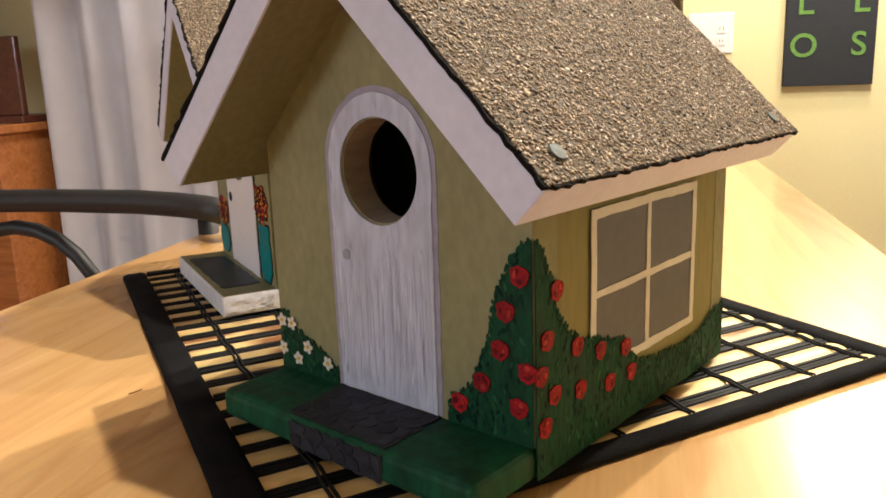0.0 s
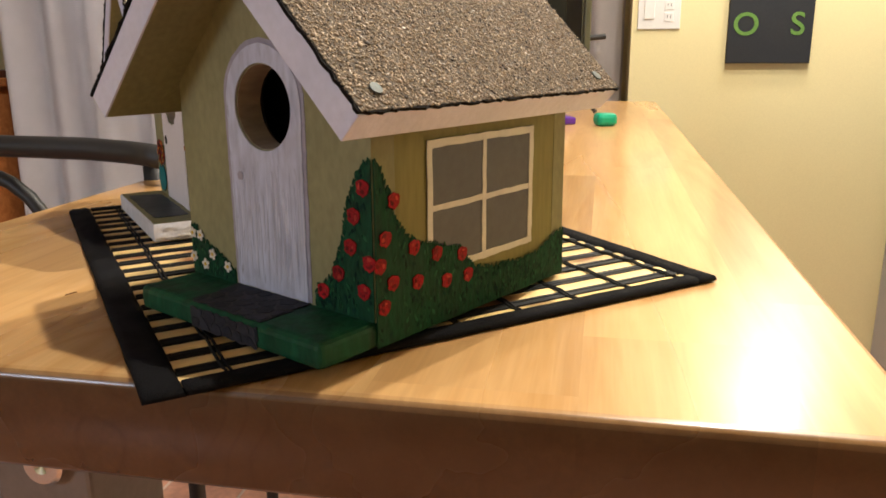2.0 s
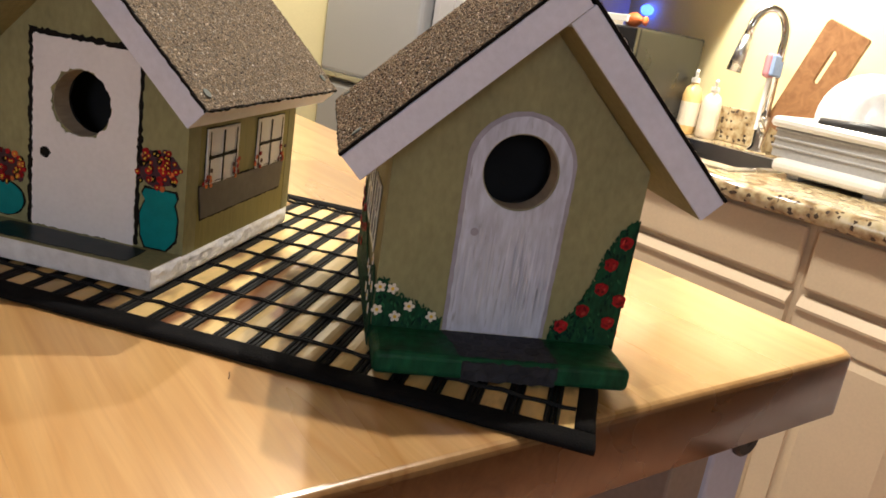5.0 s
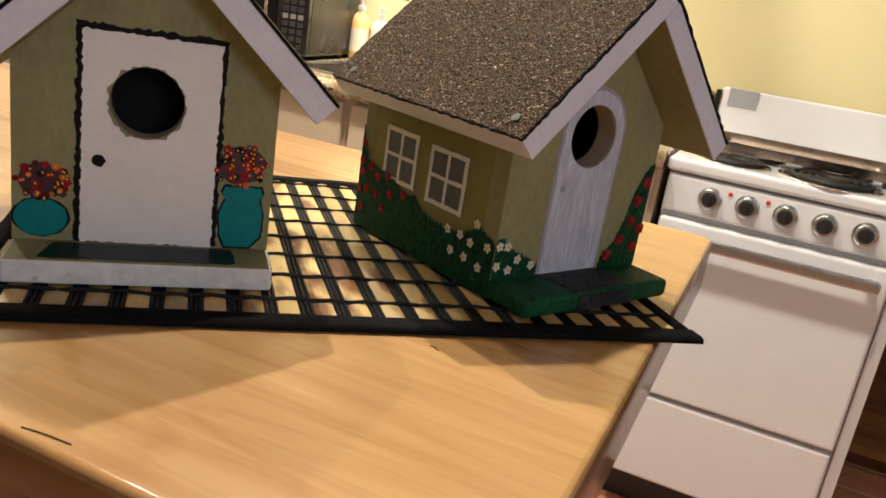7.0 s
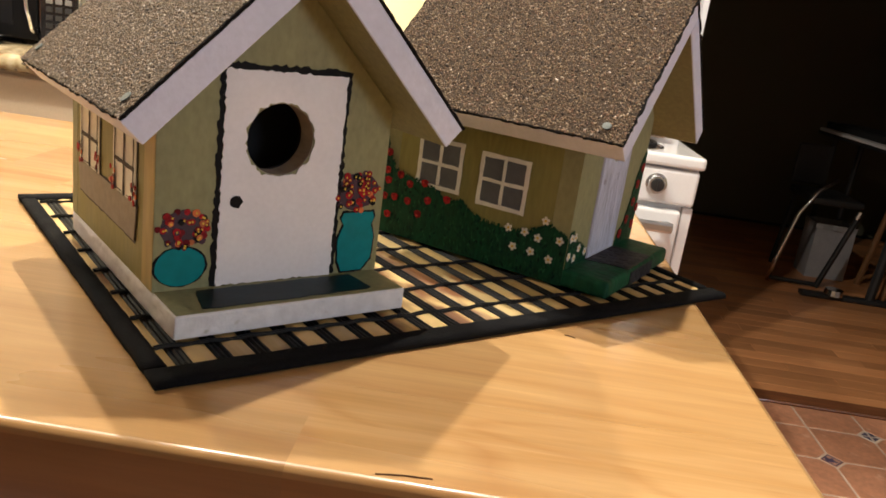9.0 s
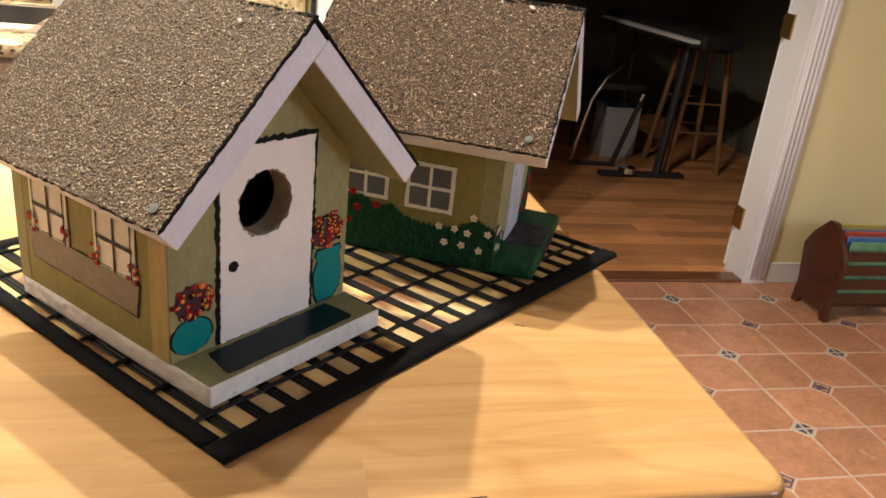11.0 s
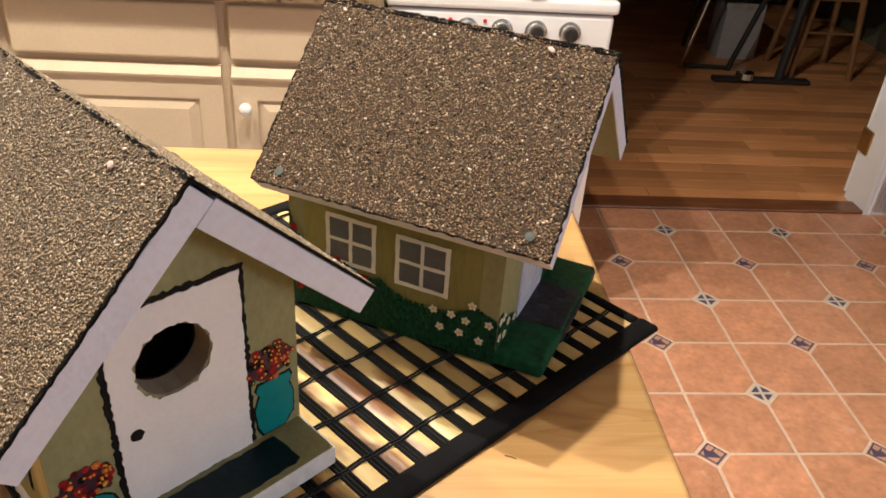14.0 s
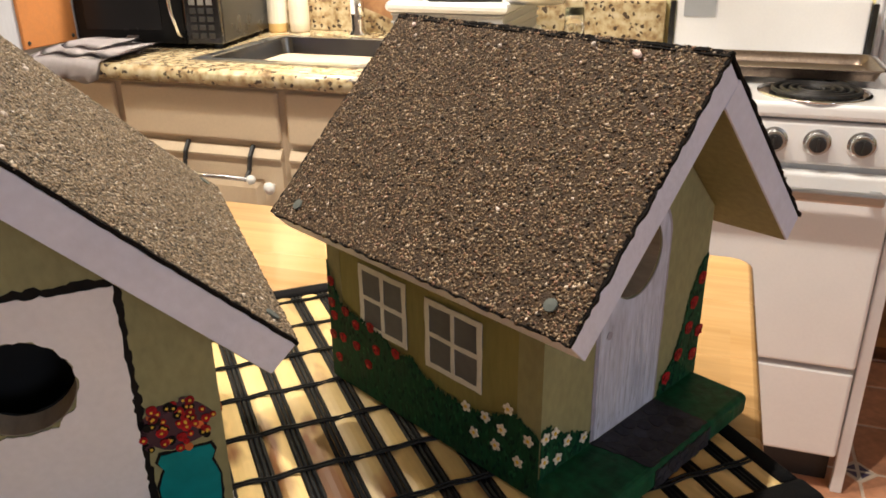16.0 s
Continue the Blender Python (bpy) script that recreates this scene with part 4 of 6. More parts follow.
def stove():
    t = thing("stove", "white enamel electric coil stove", "stove")
    x0, x1, f = 0.145, 0.672, 1.605
    part("body", box(x0, f + 0.02, 0.09, x1, 2.24, 0.875, 0.004), ENAMEL, t)
    part("cooktop", box(x0 - 0.006, f - 0.012, 0.878, x1 + 0.006, 2.24, 0.909, 0.009, seg=3), ENAMEL, t)
    cp = part("control_panel", box(x0 + 0.002, f - 0.006, 0.785, x1 - 0.002, f + 0.02, 0.873, 0.008, seg=3), ENAMEL, t)
    for k in range(5):
        x = 0.248 + 0.08 * k
        kn = part("knob", lathe([(0.026, 0), (0.026, 0.004), (0.022, 0.006), (0.020, 0.02), (0, 0.021)], 24, m=Matrix.Translation((x, f - 0.006, 0.833)) @ pose(0, 0, 0, 90, 0, 0)), STEEL, cp, "steel ringed knob", smooth=False)
        part("knob_grip", lathe([(0.0165, 0), (0.0155, 0.006), (0.004, 0.007), (0, 0.007)], 20, m=Matrix.Translation((x, f - 0.026, 0.833)) @ pose(0, 0, 0, 90, 0, 0)), MATTBLACK, cp)
        part("knob_pointer", box(x - 0.0025, f - 0.038, 0.82, x + 0.0025, f - 0.032, 0.846, 0.001), MATTBLACK, cp)
    for x in (0.288, 0.368):
        part("indicator", lathe([(0.005, 0), (0.004, 0.003), (0, 0.004)], 10, m=Matrix.Translation((x, f - 0.006, 0.852)) @ pose(0, 0, 0, 90, 0, 0)), PLASTIC_R, cp, "small red indicator")
    od = part("oven_door", box(x0 + 0.006, f - 0.018, 0.338, x1 - 0.03, f + 0.018, 0.772, 0.008, seg=3), ENAMEL, t)
    part("door_handle", box(x0 + 0.03, f - 0.055, 0.722, x1 - 0.05, f - 0.036, 0.748, 0.006), STEEL, od, "steel oven handle")
    for x in (x0 + 0.05, x1 - 0.075):
        part("handle_bracket", box(x, f - 0.04, 0.725, x + 0.02, f - 0.016, 0.745), STEEL, od)
    dw = part("drawer", box(x0 + 0.006, f - 0.014, 0.105, x1 - 0.03, f + 0.018, 0.328, 0.008, seg=3), ENAMEL, t)
    part("side_edge", box(x1 - 0.024, f + 0.004, 0.0, x1 + 0.001, f + 0.022, 0.78, 0.002), ENAMEL, t)
    part("toe_kick", box(x0 + 0.01, f + 0.05, 0, x1 - 0.03, f + 0.07, 0.1), MATTBLACK, t)
    bg = part("backguard", box(x0 + 0.02, 2.2, 0.906, x1 - 0.036, 2.245, 1.05, 0.008, seg=3), ENAMEL, t)
    for x in (x0 + 0.004, x1 - 0.035):
        part("backguard_end", box(x, 2.195, 0.906, x + 0.015, 2.245, 1.04, 0.003), GLOSSBLACK, bg)
    part("clock_panel", box(x0 + 0.04, 2.197, 1.0, x0 + 0.12, 2.2, 1.05), FRIDGE, bg)
    for x, y, r in ((0.272, 1.69, 0.072), (0.478, 1.70, 0.098), (0.28, 1.93, 0.09), (0.50, 1.93, 0.072)):
        b = part("burner_pan", lathe([(r + 0.012, 0), (r + 0.012, 0.004), (r, 0.003), (r * 0.5, -0.0), (0, -0.001)], 32, m=Matrix.Translation((x, y, 0.9095))), CHROME, t, "chrome drip pan", smooth=True)
        pts = [(x + (0.02 + (r - 0.026) * k / 110) * math.cos(k * 0.24), y + (0.02 + (r - 0.026) * k / 110) * math.sin(k * 0.24), 0.9175) for k in range(111)]
        part("coil", tube(pts, 0.0048, 6), COIL, b, "black spiral heating coil", smooth=True)
    return t


def rounded_rect(hx, hy, r, n=4):
    """Outline of a rectangle round the origin with rounded corners."""
    pts = []
    for sx, sy, a0 in ((1, -1, -90), (1, 1, 0), (-1, 1, 90), (-1, -1, 180)):
        pts += [(sx * (hx - r) + r * math.cos(radians(a0 + 90 * k / n)), sy * (hy - r) + r * math.sin(radians(a0 + 90 * k / n))) for k in range(n + 1)]
    return pts


stove()
PANSTEEL = mat("browned_pan_steel", (0.20, 0.15, 0.115), 0.38, metal=0.85, var=0.35, scale=18, bump=0.1)
gr = thing("roasting_pan", "shallow browned steel baking pan lying across the back burners", "pan", pose(0.412, 1.875, 0.9235))
part("bottom", box(-0.19, -0.095, 0.0, 0.19, 0.095, 0.003, 0.001), PANSTEEL, gr)
bm = bmesh.new()
rings = [[bm.verts.new((x, y, z)) for x, y in rounded_rect(0.19 + d, 0.095 + d, 0.02)] for d, z in ((0.0, 0.002), (0.010, 0.024), (0.018, 0.025), (0.018, 0.022), (0.0112, 0.0215), (0.002, 0.0))]
for a, b in zip(rings, rings[1:]):
    for j in range(len(a)):
        bm.faces.new((a[j], a[(j + 1) % len(a)], b[(j + 1) % len(a)], b[j]))
part("pan_wall", bm, PANSTEEL, gr, "flared pan wall with a rolled rim", smooth=True)


# ---- magazine rack ----
mr = thing("magazine_rack", "dark cherry wooden magazine rack full of magazines", "magazine rack", pose(2.09, 1.93, 0))
prof = [(0.0, 0.0), (0.03, 0.0), (0.045, 0.03), (0.165, 0.03), (0.18, 0.0), (0.21, 0.0), (0.2, 0.09), (0.225, 0.24), (0.19, 0.3), (0.12, 0.37), (0.09, 0.37), (0.02, 0.3), (-0.015, 0.24), (0.01, 0.09)]
for x in (0.0, 0.33):
    part("end_panel", slab(prof, 0.02, (), Matrix(((0, 0, 1, x), (1, 0, 0, 0), (0, 1, 0, 0), (0, 0, 0, 1)))), CHERRY, mr)
for k, (y, z) in enumerate(((0.02, 0.07), (0.015, 0.13), (0.01, 0.19), (0.005, 0.25), (0.19, 0.07), (0.195, 0.13), (0.2, 0.19), (0.205, 0.25))):
    part("slat", box(0.02, y, z, 0.33, y + 0.012, z + 0.04, 0.003), CHERRY, mr)
part("bottom_board", box(0.02, 0.03, 0.05, 0.33, 0.18, 0.062), CHERRY, mr)
for k in range(7):
    c = random.Random(k).choice(((0.5, 0.08, 0.06), (0.1, 0.2, 0.45), (0.6, 0.55, 0.5), (0.15, 0.35, 0.2), (0.5, 0.4, 0.1)))
    single("magazine", box(0, 0, 0, 0.28, 0.008, 0.26 + 0.012 * (k % 3), 0.001), mat("magazine_cover", c, 0.3, var=0.5, scale=14), "glossy magazine standing in the rack", "magazine", pose(2.125, 1.966 + 0.02 * k, 0.062, 4 - k), group="magazines")

# ---- dark room beyond the doorway ----
st = thing("wooden_stool", "plain wooden stool with splayed legs in the dark room", "stool", pose(2.52, 3.95, 0))
part("seat", lathe([(0.16, 0.72), (0.165, 0.735), (0.16, 0.75), (0, 0.752)], 28), MATTBLACK, st, "dark round seat")
PALEWOOD = wood("stool_beech", (0.26, 0.13, 0.055), (0.18, 0.08, 0.03), 0.4, 0.1, along="z")
for sx, sy in ((-1, -1), (1, -1), (1, 1), (-1, 1)):
    part("leg", tube([(0.1 * sx, 0.1 * sy, 0.72), (0.17 * sx, 0.15 * sy, 0)], 0.017, 10), PALEWOOD, st)
for z, k in ((0.25, 0.148), (0.42, 0.13)):
    part("rung", tube([(-k, -k * 0.92, z), (k, -k * 0.92, z)], 0.006, 8), PALEWOOD, st)
    part("rung", tube([(-k, k * 0.92, z), (k, k * 0.92, z)], 0.006, 8), PALEWOOD, st)
kb = thing("keyboard", "electric piano keyboard on a black stand", "keyboard", pose(2.16, 4.62, 0, 0, 0, -84))
part("body", box(-0.04, 0.02, 0.765, 1.06, 0.27, 0.84, 0.008), MATTBLACK, kb)
part("key_bed", box(-0.02, -0.03, 0.765, 1.04, 0.0195, 0.784, 0.002), MATTBLACK, kb)
for k in range(44):
    part("white_key", box(k * 0.0232, -0.033, 0.7845, 0.0222 + k * 0.0232, 0.0195, 0.802), PLASTIC_W, kb)
for y in (0.05, 0.22):
    part("stand_leg", tube([(0.06, y, 0.765), (0.02, y, 0)], 0.016, 8), MATTBLACK, kb)
ms = thing("floor_stand", "black stand with a flat T foot under the keyboard", "stand", pose(2.15, 3.72, 0))
part("foot_bar", box(-0.26, -0.03, 0, 0.27, 0.03, 0.025, 0.006), MATTBLACK, ms)
part("post", tube([(0.1, 0, 0.02), (0.15, 0.02, 0.764)], 0.024, 10), MATTBLACK, ms)
part("clamp", lathe([(0.05, 0), (0.045, 0.03), (0, 0.035)], 14, m=pose(-0.09, -0.005, 0.025)), CHROME, ms)
bn = thing("waste_bin", "white plastic bin lined with a bag", "bin", pose(2.17, 4.2, 0))
part("shell", slab(rect(-0.115, -0.09, 0.105, 0.09), 0.3, [rect(-0.105, -0.08, 0.095, 0.08)]), mat("grey_bin_plastic", (0.36, 0.36, 0.38), 0.4), bn)
part("liner", slab(shaky(rect(-0.12, -0.095, 0.11, 0.095), 0.03, 0.006), 0.03, [rect(-0.102, -0.078, 0.092, 0.078)], Matrix.Translation((0, 0, 0.285))), mat("grey_liner", (0.3, 0.3, 0.3), 0.5), bn)
part("bottom", box(-0.104, -0.079, 0, 0.094, 0.079, 0.01), PLASTIC_W, bn)
ch = thing("folding_chair", "folded chair with curved chrome tube legs", "chair", pose(1.85, 3.9, 0))
part("tube_leg", tube([(-0.075, 0, 0), (-0.055, 0, 0.14), (0.0, 0, 0.394), (0.08, 0.02, 0.52), (0.175, 0.05, 0.59)], 0.012, 10), CHROME, ch, smooth=True)
part("front_leg", tube([(0.19, 0, 0), (0.308, 0, 0.41)], 0.015, 10), MATTBLACK, ch, "black tube leg")
part("tip", tube([(0.303, 0, 0.4), (0.318, 0.006, 0.44)], 0.018, 10), CHROME, ch, "chrome end cap")
part("cross_bar", tube([(-0.07, 0.0, 0.02), (0.19, 0.0, 0.015)], 0.012, 8), MATTBLACK, ch)
part("seat", box(0.06, 0.02, 0.45, 0.34, 0.38, 0.488, 0.012), MATTBLACK, ch)
part("back", box(0.06, 0.38, 0.5, 0.26, 0.405, 0.73, 0.01), MATTBLACK, ch)
part("rear_leg", tube([(0.1, 0.37, 0.455), (0.08, 0.42, 0)], 0.012, 10), MATTBLACK, ch)


# ---- table ----
def rounded(x0, y0, x1, y1, r, n=6):
    pts = []
    for cx, cy, a0 in ((x1 - r, y0 + r, -90), (x1 - r, y1 - r, 0), (x0 + r, y1 - r, 90), (x0 + r, y0 + r, 180)):
        pts += [(cx + r * math.cos(radians(a0 + 90 * k / n)), cy + r * math.sin(radians(a0 + 90 * k / n))) for k in range(n + 1)]
    return pts


tbl = thing("kitchen_island", "varnished maple butcher-block island on painted legs", "table")
TX0, TX1, TY0, TY1 = -1.62, 0.329, -0.046, 0.620
bm = bmesh.new()
pts = rounded(TX0, TY0, TX1, TY1, 0.018)
prof = [(0.0, TOP - 0.0505), (0.0, TOP - 0.005), (0.0007, TOP - 0.0024), (0.0024, TOP - 0.0007), (0.005, TOP)]
cx, cy = (TX0 + TX1) / 2, (TY0 + TY1) / 2
rings = []
for inset, z in [(0.004, TOP - 0.0545)] + prof:
    rings.append([bm.verts.new((x - inset * (1 if x > cx else -1), y - inset * (1 if y > cy else -1), z)) for x, y in pts])
for a, b in zip(rings, rings[1:]):
    for j in range(len(pts)):
        bm.faces.new((a[j], a[(j + 1) % len(pts)], b[(j + 1) % len(pts)], b[j]))
bm.faces.new(rings[0][::-1])
bm.faces.new(rings[-1])
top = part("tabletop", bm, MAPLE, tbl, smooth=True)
for p in top.data.polygons:
    if len(p.vertices) > 8:
        p.use_smooth = False
TAUPE = mat("taupe_block_paint", (0.24, 0.19, 0.16), 0.5)
for lx, y0, y1, b0, b1, cap, cap_mat in ((0.185, 0.548, 0.604, 0.499, 0.547, 0.586, MATTBLACK), (0.165, 0.062, 0.112, 0.1125, 0.18, 0.153, CHROME), (-1.5, 0.5, 0.59, 0, 0, 0, None), (-1.5, 0.01, 0.1, 0, 0, 0, None)):
    lg = part("leg", box(lx, y0, 0, lx + 0.09, y1, TOP - 0.055, 0.004), LEGBLUE, tbl, "blue-grey painted square leg")
    if cap_mat:
        part("packing_block", box(lx + 0.01, b0, 0.45, lx + 0.088, b1, TOP - 0.055, 0.003), TAUPE, lg)
        k = 0.84 if cap_mat is MATTBLACK else 0.72
        part("bolt_cap", lathe([(k * 0.019, 0), (k * 0.019, 0.004), (k * 0.016, 0.006), (k * 0.007, 0.006), (0, 0.004)], 24, m=Matrix.Translation((lx + 0.09, cap, 0.873)) @ pose(0, 0, 0, 0, 90, 0)), cap_mat, lg, "round bolt cap")
part("stretcher", box(-1.42, 0.545, 0.78, 0.15, 0.57, TOP - 0.055), LEGBLUE, tbl)
for x0, y0, x1, y1, r in ((0.213, 0.157, 0.220, 0.154, 0.0009), (0.116, -0.0395, 0.141, -0.0365, 0.0008)):
    single("wood_chip", tube([(x0, y0, TOP + 0.0003), ((x0 + x1) / 2, (y0 + y1) / 2 + 0.0005, TOP + 0.0005), (x1, y1, TOP + 0.0003)], r * 0.42, 6), mat("dark_mark", (0.16, 0.08, 0.03), 0.6), "tiny dark splinter on the table top", "splinter", group="marks on the table")

ps = thing("power_strip", "black power strip with pale sockets fixed under the island edge", "power strip")
part("housing", box(0.1635, 0.018, 0.858, 0.216, 0.046, TOP - 0.055, 0.003), MATTBLACK, ps)
for x in (0.177, 0.189):
    part("socket_bar", box(x, 0.0172, 0.864, x + 0.003, 0.0178, 0.89), STEEL, ps)

bs = thing("bar_stool", "dark metal bar stool with a curved tube backrest", "stool")
part("back_rail", tube([(-0.158, 0.012, 1.0), (-0.18, -0.024, 1.001), (-0.192, -0.06, 1.002), (-0.2, -0.12, 1.004), (-0.215, -0.25, 1.003), (-0.22, -0.4, 1.0), (-0.215, -0.5, 0.99), (-0.205, -0.55, 0.97)], 0.0135, 14), MATTBLACK, bs, smooth=True)
for y in (-0.036, -0.53):
    part("back_post", tube([(-0.2, y, 1.0), (-0.2, y, 0.9), (-0.23, y - 0.0, 0.7), (-0.24, y, 0)], 0.011, 12), MATTBLACK, bs, smooth=True)
part("hoop", tube([(-0.22, -0.3 + 0.11 * math.cos(a), 0.86 + 0.11 * math.sin(a)) for a in (math.pi * k / 12 for k in range(13))], 0.009, 10), MATTBLACK, bs, smooth=True)
part("seat", box(-0.66, -0.52, 0.66, -0.24, -0.1, 0.7, 0.015), MATTBLACK, bs)
for y in (-0.12, -0.5):
    part("front_leg", tube([(-0.62, y, 0.67), (-0.66, y, 0)], 0.011, 10), MATTBLACK, bs)
    part("foot_rail", tube([(-0.64, y, 0.25), (-0.235, y, 0.25)], 0.009, 8), MATTBLACK, bs)

# far end of the table
bowl_ = thing("red_bowl", "shallow glossy red bowl with a black foot on the island", "bowl", pose(-0.675, 0.018, TOP))
part("dish", lathe([(0, 0.006), (0.035, 0.006), (0.052, 0.018), (0.056, 0.036), (0.053, 0.036), (0.048, 0.02), (0.03, 0.012), (0, 0.011)], 28), mat("glossy_red_glaze", (0.55, 0.025, 0.012), 0.15, var=0.15, coat=0.4), bowl_, smooth=True)
part("foot", lathe([(0.036, 0), (0.037, 0.007), (0.03, 0.007), (0, 0.005)], 24), MATTBLACK, bowl_)

mon = thing("tabletop_screen", "small black tabletop screen on splayed feet", "screen", pose(-1.2, 0.36, TOP, 0, 0, 8))
part("frame", box(-0.012, -0.09, 0.06, 0.012, 0.07, 0.27, 0.005), GLOSSBLACK, mon)
part("panel", box(0.012, -0.08, 0.07, 0.014, 0.03, 0.26), mat("dark_glass", (0.02, 0.022, 0.02), 0.08, var=0.1, bump=0), mon)
part("side_strip", box(-0.012, 0.071, 0.08, 0.014, 0.085, 0.25, 0.003), mat("olive_strip", (0.12, 0.12, 0.07), 0.4), mon)
part("knob_arm", tube([(0, 0.085, 0.165), (0, 0.12, 0.168)], 0.006, 8), MATTBLACK, mon)
for y in (-0.07, 0.1):
    part("foot", tube([(0, 0.01, 0.07), (0.02, y * 0.8, 0.035), (0.03, y, 0.004)], 0.005, 8), MATTBLACK, mon)
cr = thing("crayon_tray", "purple tray with cream chalk sticks", "tray", pose(-0.95, 0.39, TOP, 0, 0, 25))
part("tray", box(-0.03, -0.05, 0, 0.03, 0.03, 0.014, 0.003), PURPLE, cr)
for k in range(3):
    part("chalk_stick", tube([(-0.02, -0.03 + 0.022 * k, 0.02), (0.02, -0.03 + 0.022 * k, 0.03)], 0.008, 10), LABEL, cr)
single("sponge", box(-0.018, -0.02, 0, 0.018, 0.02, 0.024, 0.008), PLASTIC_G, "small green sponge on the table", "sponge", pose(-0.92, 0.485, TOP, 0, 0, 20))
single("rug", slab(shaky(rect(-1.5, 0.52, 0.1, 1.45), 0.05, 0.004), 0.008, (), Matrix.Translation((0, 0, 0.0005))), RUG, "flat grey woven rug on the tiles", "rug", kind="")


# ---- placemat ----
MAT = pose(0, 0, TOP + 0.0008, 0, 0, 39.5)
ML, MD, EDGE, HEM = 0.46, 0.356, 0.012, 0.0165


def slip(x):
    """How far the weave leans to one end, which grows along the mat."""
    return 0.022 + 0.02 * x / ML


pm = thing("placemat", "bamboo slat placemat bound in black cloth", "placemat", MAT)
for x0, y0, x1, y1 in ((0, -0.002, ML, HEM), (0, MD - HEM, ML, MD), (0, HEM, EDGE, MD - HEM), (ML - EDGE, HEM, ML, MD - HEM)):
    n = 40
    bm = bmesh.new()
    long_x = (x1 - x0) > (y1 - y0)
    rows = []
    rng = random.Random(int(1000 * (x0 + 2 * y0)))
    for k in range(n + 1):
        f = k / n
        a = (x0 + (x1 - x0) * f, y0) if long_x else (x0, y0 + (y1 - y0) * f)
        w = (y1 - y0) if long_x else (x1 - x0)
        ring = []
        for u, z in ((0, 0.0004), (0.03, 0.0032), (0.2, 0.0046), (0.5, 0.0042), (0.8, 0.0046), (0.97, 0.0032), (1, 0.0004)):
            j = rng.uniform(-0.0003, 0.0003)
            px, py = (a[0] + j, a[1] + w * u + j) if long_x else (a[0] + w * u + j, a[1] + j)
            ring.append(bm.verts.new((px - slip(px) * py, py, z)))
        rows.append(ring)
    for a, b in zip(rows, rows[1:]):
        for k in range(6):
            bm.faces.new((a[k], a[k + 1], b[k + 1], b[k]))
        bm.faces.new((a[6], a[0], b[0], b[6]))
    bm.faces.new(rows[0])
    bm.faces.new(rows[-1][::-1])
    part("binding", bm, BINDING, pm, "black cloth binding", smooth=True)
PITCH, GOLD, START = 0.0218, 0.0128, 0.0106
slat = bmesh.new()
prof = [(-GOLD / 2, 0.0004), (-GOLD / 2, 0.0016), (-GOLD / 4, 0.0024), (0, 0.0027), (GOLD / 4, 0.0024), (GOLD / 2, 0.0016), (GOLD / 2, 0.0004)]
ends = [[slat.verts.new((x, y, z)) for x, z in prof] for y in (-(MD / 2 - HEM + 0.002), MD / 2 - HEM + 0.002)]
for k in range(7):
    slat.faces.new((ends[0][k], ends[0][(k + 1) % 7], ends[1][(k + 1) % 7], ends[1][k]))
slat.faces.new(ends[0])
slat.faces.new(ends[1][::-1])
first = part("bamboo_slat", slat, BAMBOO, pm, m=pose(START - slip(0) * MD / 2, MD / 2, 0, 0, 0, math.degrees(slip(0))))
reed0 = part("black_reed", tube([(0, -(MD / 2 - HEM), 0.0015), (0, MD / 2 - HEM, 0.0015)], 0.00145, 6), BLACKSTICK, pm, m=pose(START + GOLD / 2 + 0.0015 - slip(0) * MD / 2, MD / 2, 0, 0, 0, math.degrees(slip(0))))
for k in range(21):
    lean = slip(k * PITCH)
    if k:
        ob = new("bamboo_slat", first.data)
        ob.parent, ob.matrix_local = pm, pose(START + k * PITCH - lean * MD / 2, MD / 2, 0.0002 * ((k * 7) % 3), 0, 0, math.degrees(lean) + 0.15 * math.sin(k * 2.1))
    for j in range(3 if k < 20 else 0):
        if not k and not j:
            continue
        ob = new("black_reed", reed0.data)
        ob.parent, ob.matrix_local = pm, pose(START + k * PITCH + GOLD / 2 + 0.0015 + j * 0.003 - lean * MD / 2, MD / 2, 0.0003 * ((k + j) % 2), 0, 0, math.degrees(lean))
for k in range(8):
    y = 0.0386 + k * 0.0418
    for s in (-0.0012, 0.0012):
        pts = [(EDGE - slip(ML * i / 72) * y + (ML - 2 * EDGE) * i / 72, y + s + 0.0006 * math.sin(i * 0.7 + k), 0.0033 + 0.0005 * math.sin(2 * math.pi * i / 4)) for i in range(73)]
        part("cord", tube(pts, 0.00085, 5), BLACKSTICK, pm, "thin black tying cord")


# ---- birdhouses ----
W, YF, YB, ROOF_B = 0.151, 0.037, 0.212, 0.222
BASE_H, EAVE, RIDGE = 0.014, (-0.0316, 0.1204), (0.0755, 0.2250)
SL = math.atan2(RIDGE[1] - EAVE[1], RIDGE[0] - EAVE[0])
PLY, TARH = 0.0158, 0.0024
FACE = Matrix(((1, 0, 0, 0), (0, 0, -1, YF), (0, 1, 0, 0), (0, 0, 0, 1)))
RIGHT = Matrix(((0, 0, 1, W), (1, 0, 0, 0), (0, 1, 0, 0), (0, 0, 0, 1)))
LEFT = Matrix(((0, 0, -1, 0), (1, 0, 0, 0), (0, 1, 0, 0), (0, 0, 0, 1)))
FLOOR = Matrix.Translation((0, 0, BASE_H))
APRON = Matrix(((1, 0, 0, 0), (0, 0, -1, 0), (0, 1, 0, 0), (0, 0, 0, 1)))


def under(x):
    """Height of the roof's underside over the house's width."""
    drop = (PLY + TARH) / math.cos(SL)
    return RIDGE[1] - abs(x - RIDGE[0]) * math.tan(SL) - drop


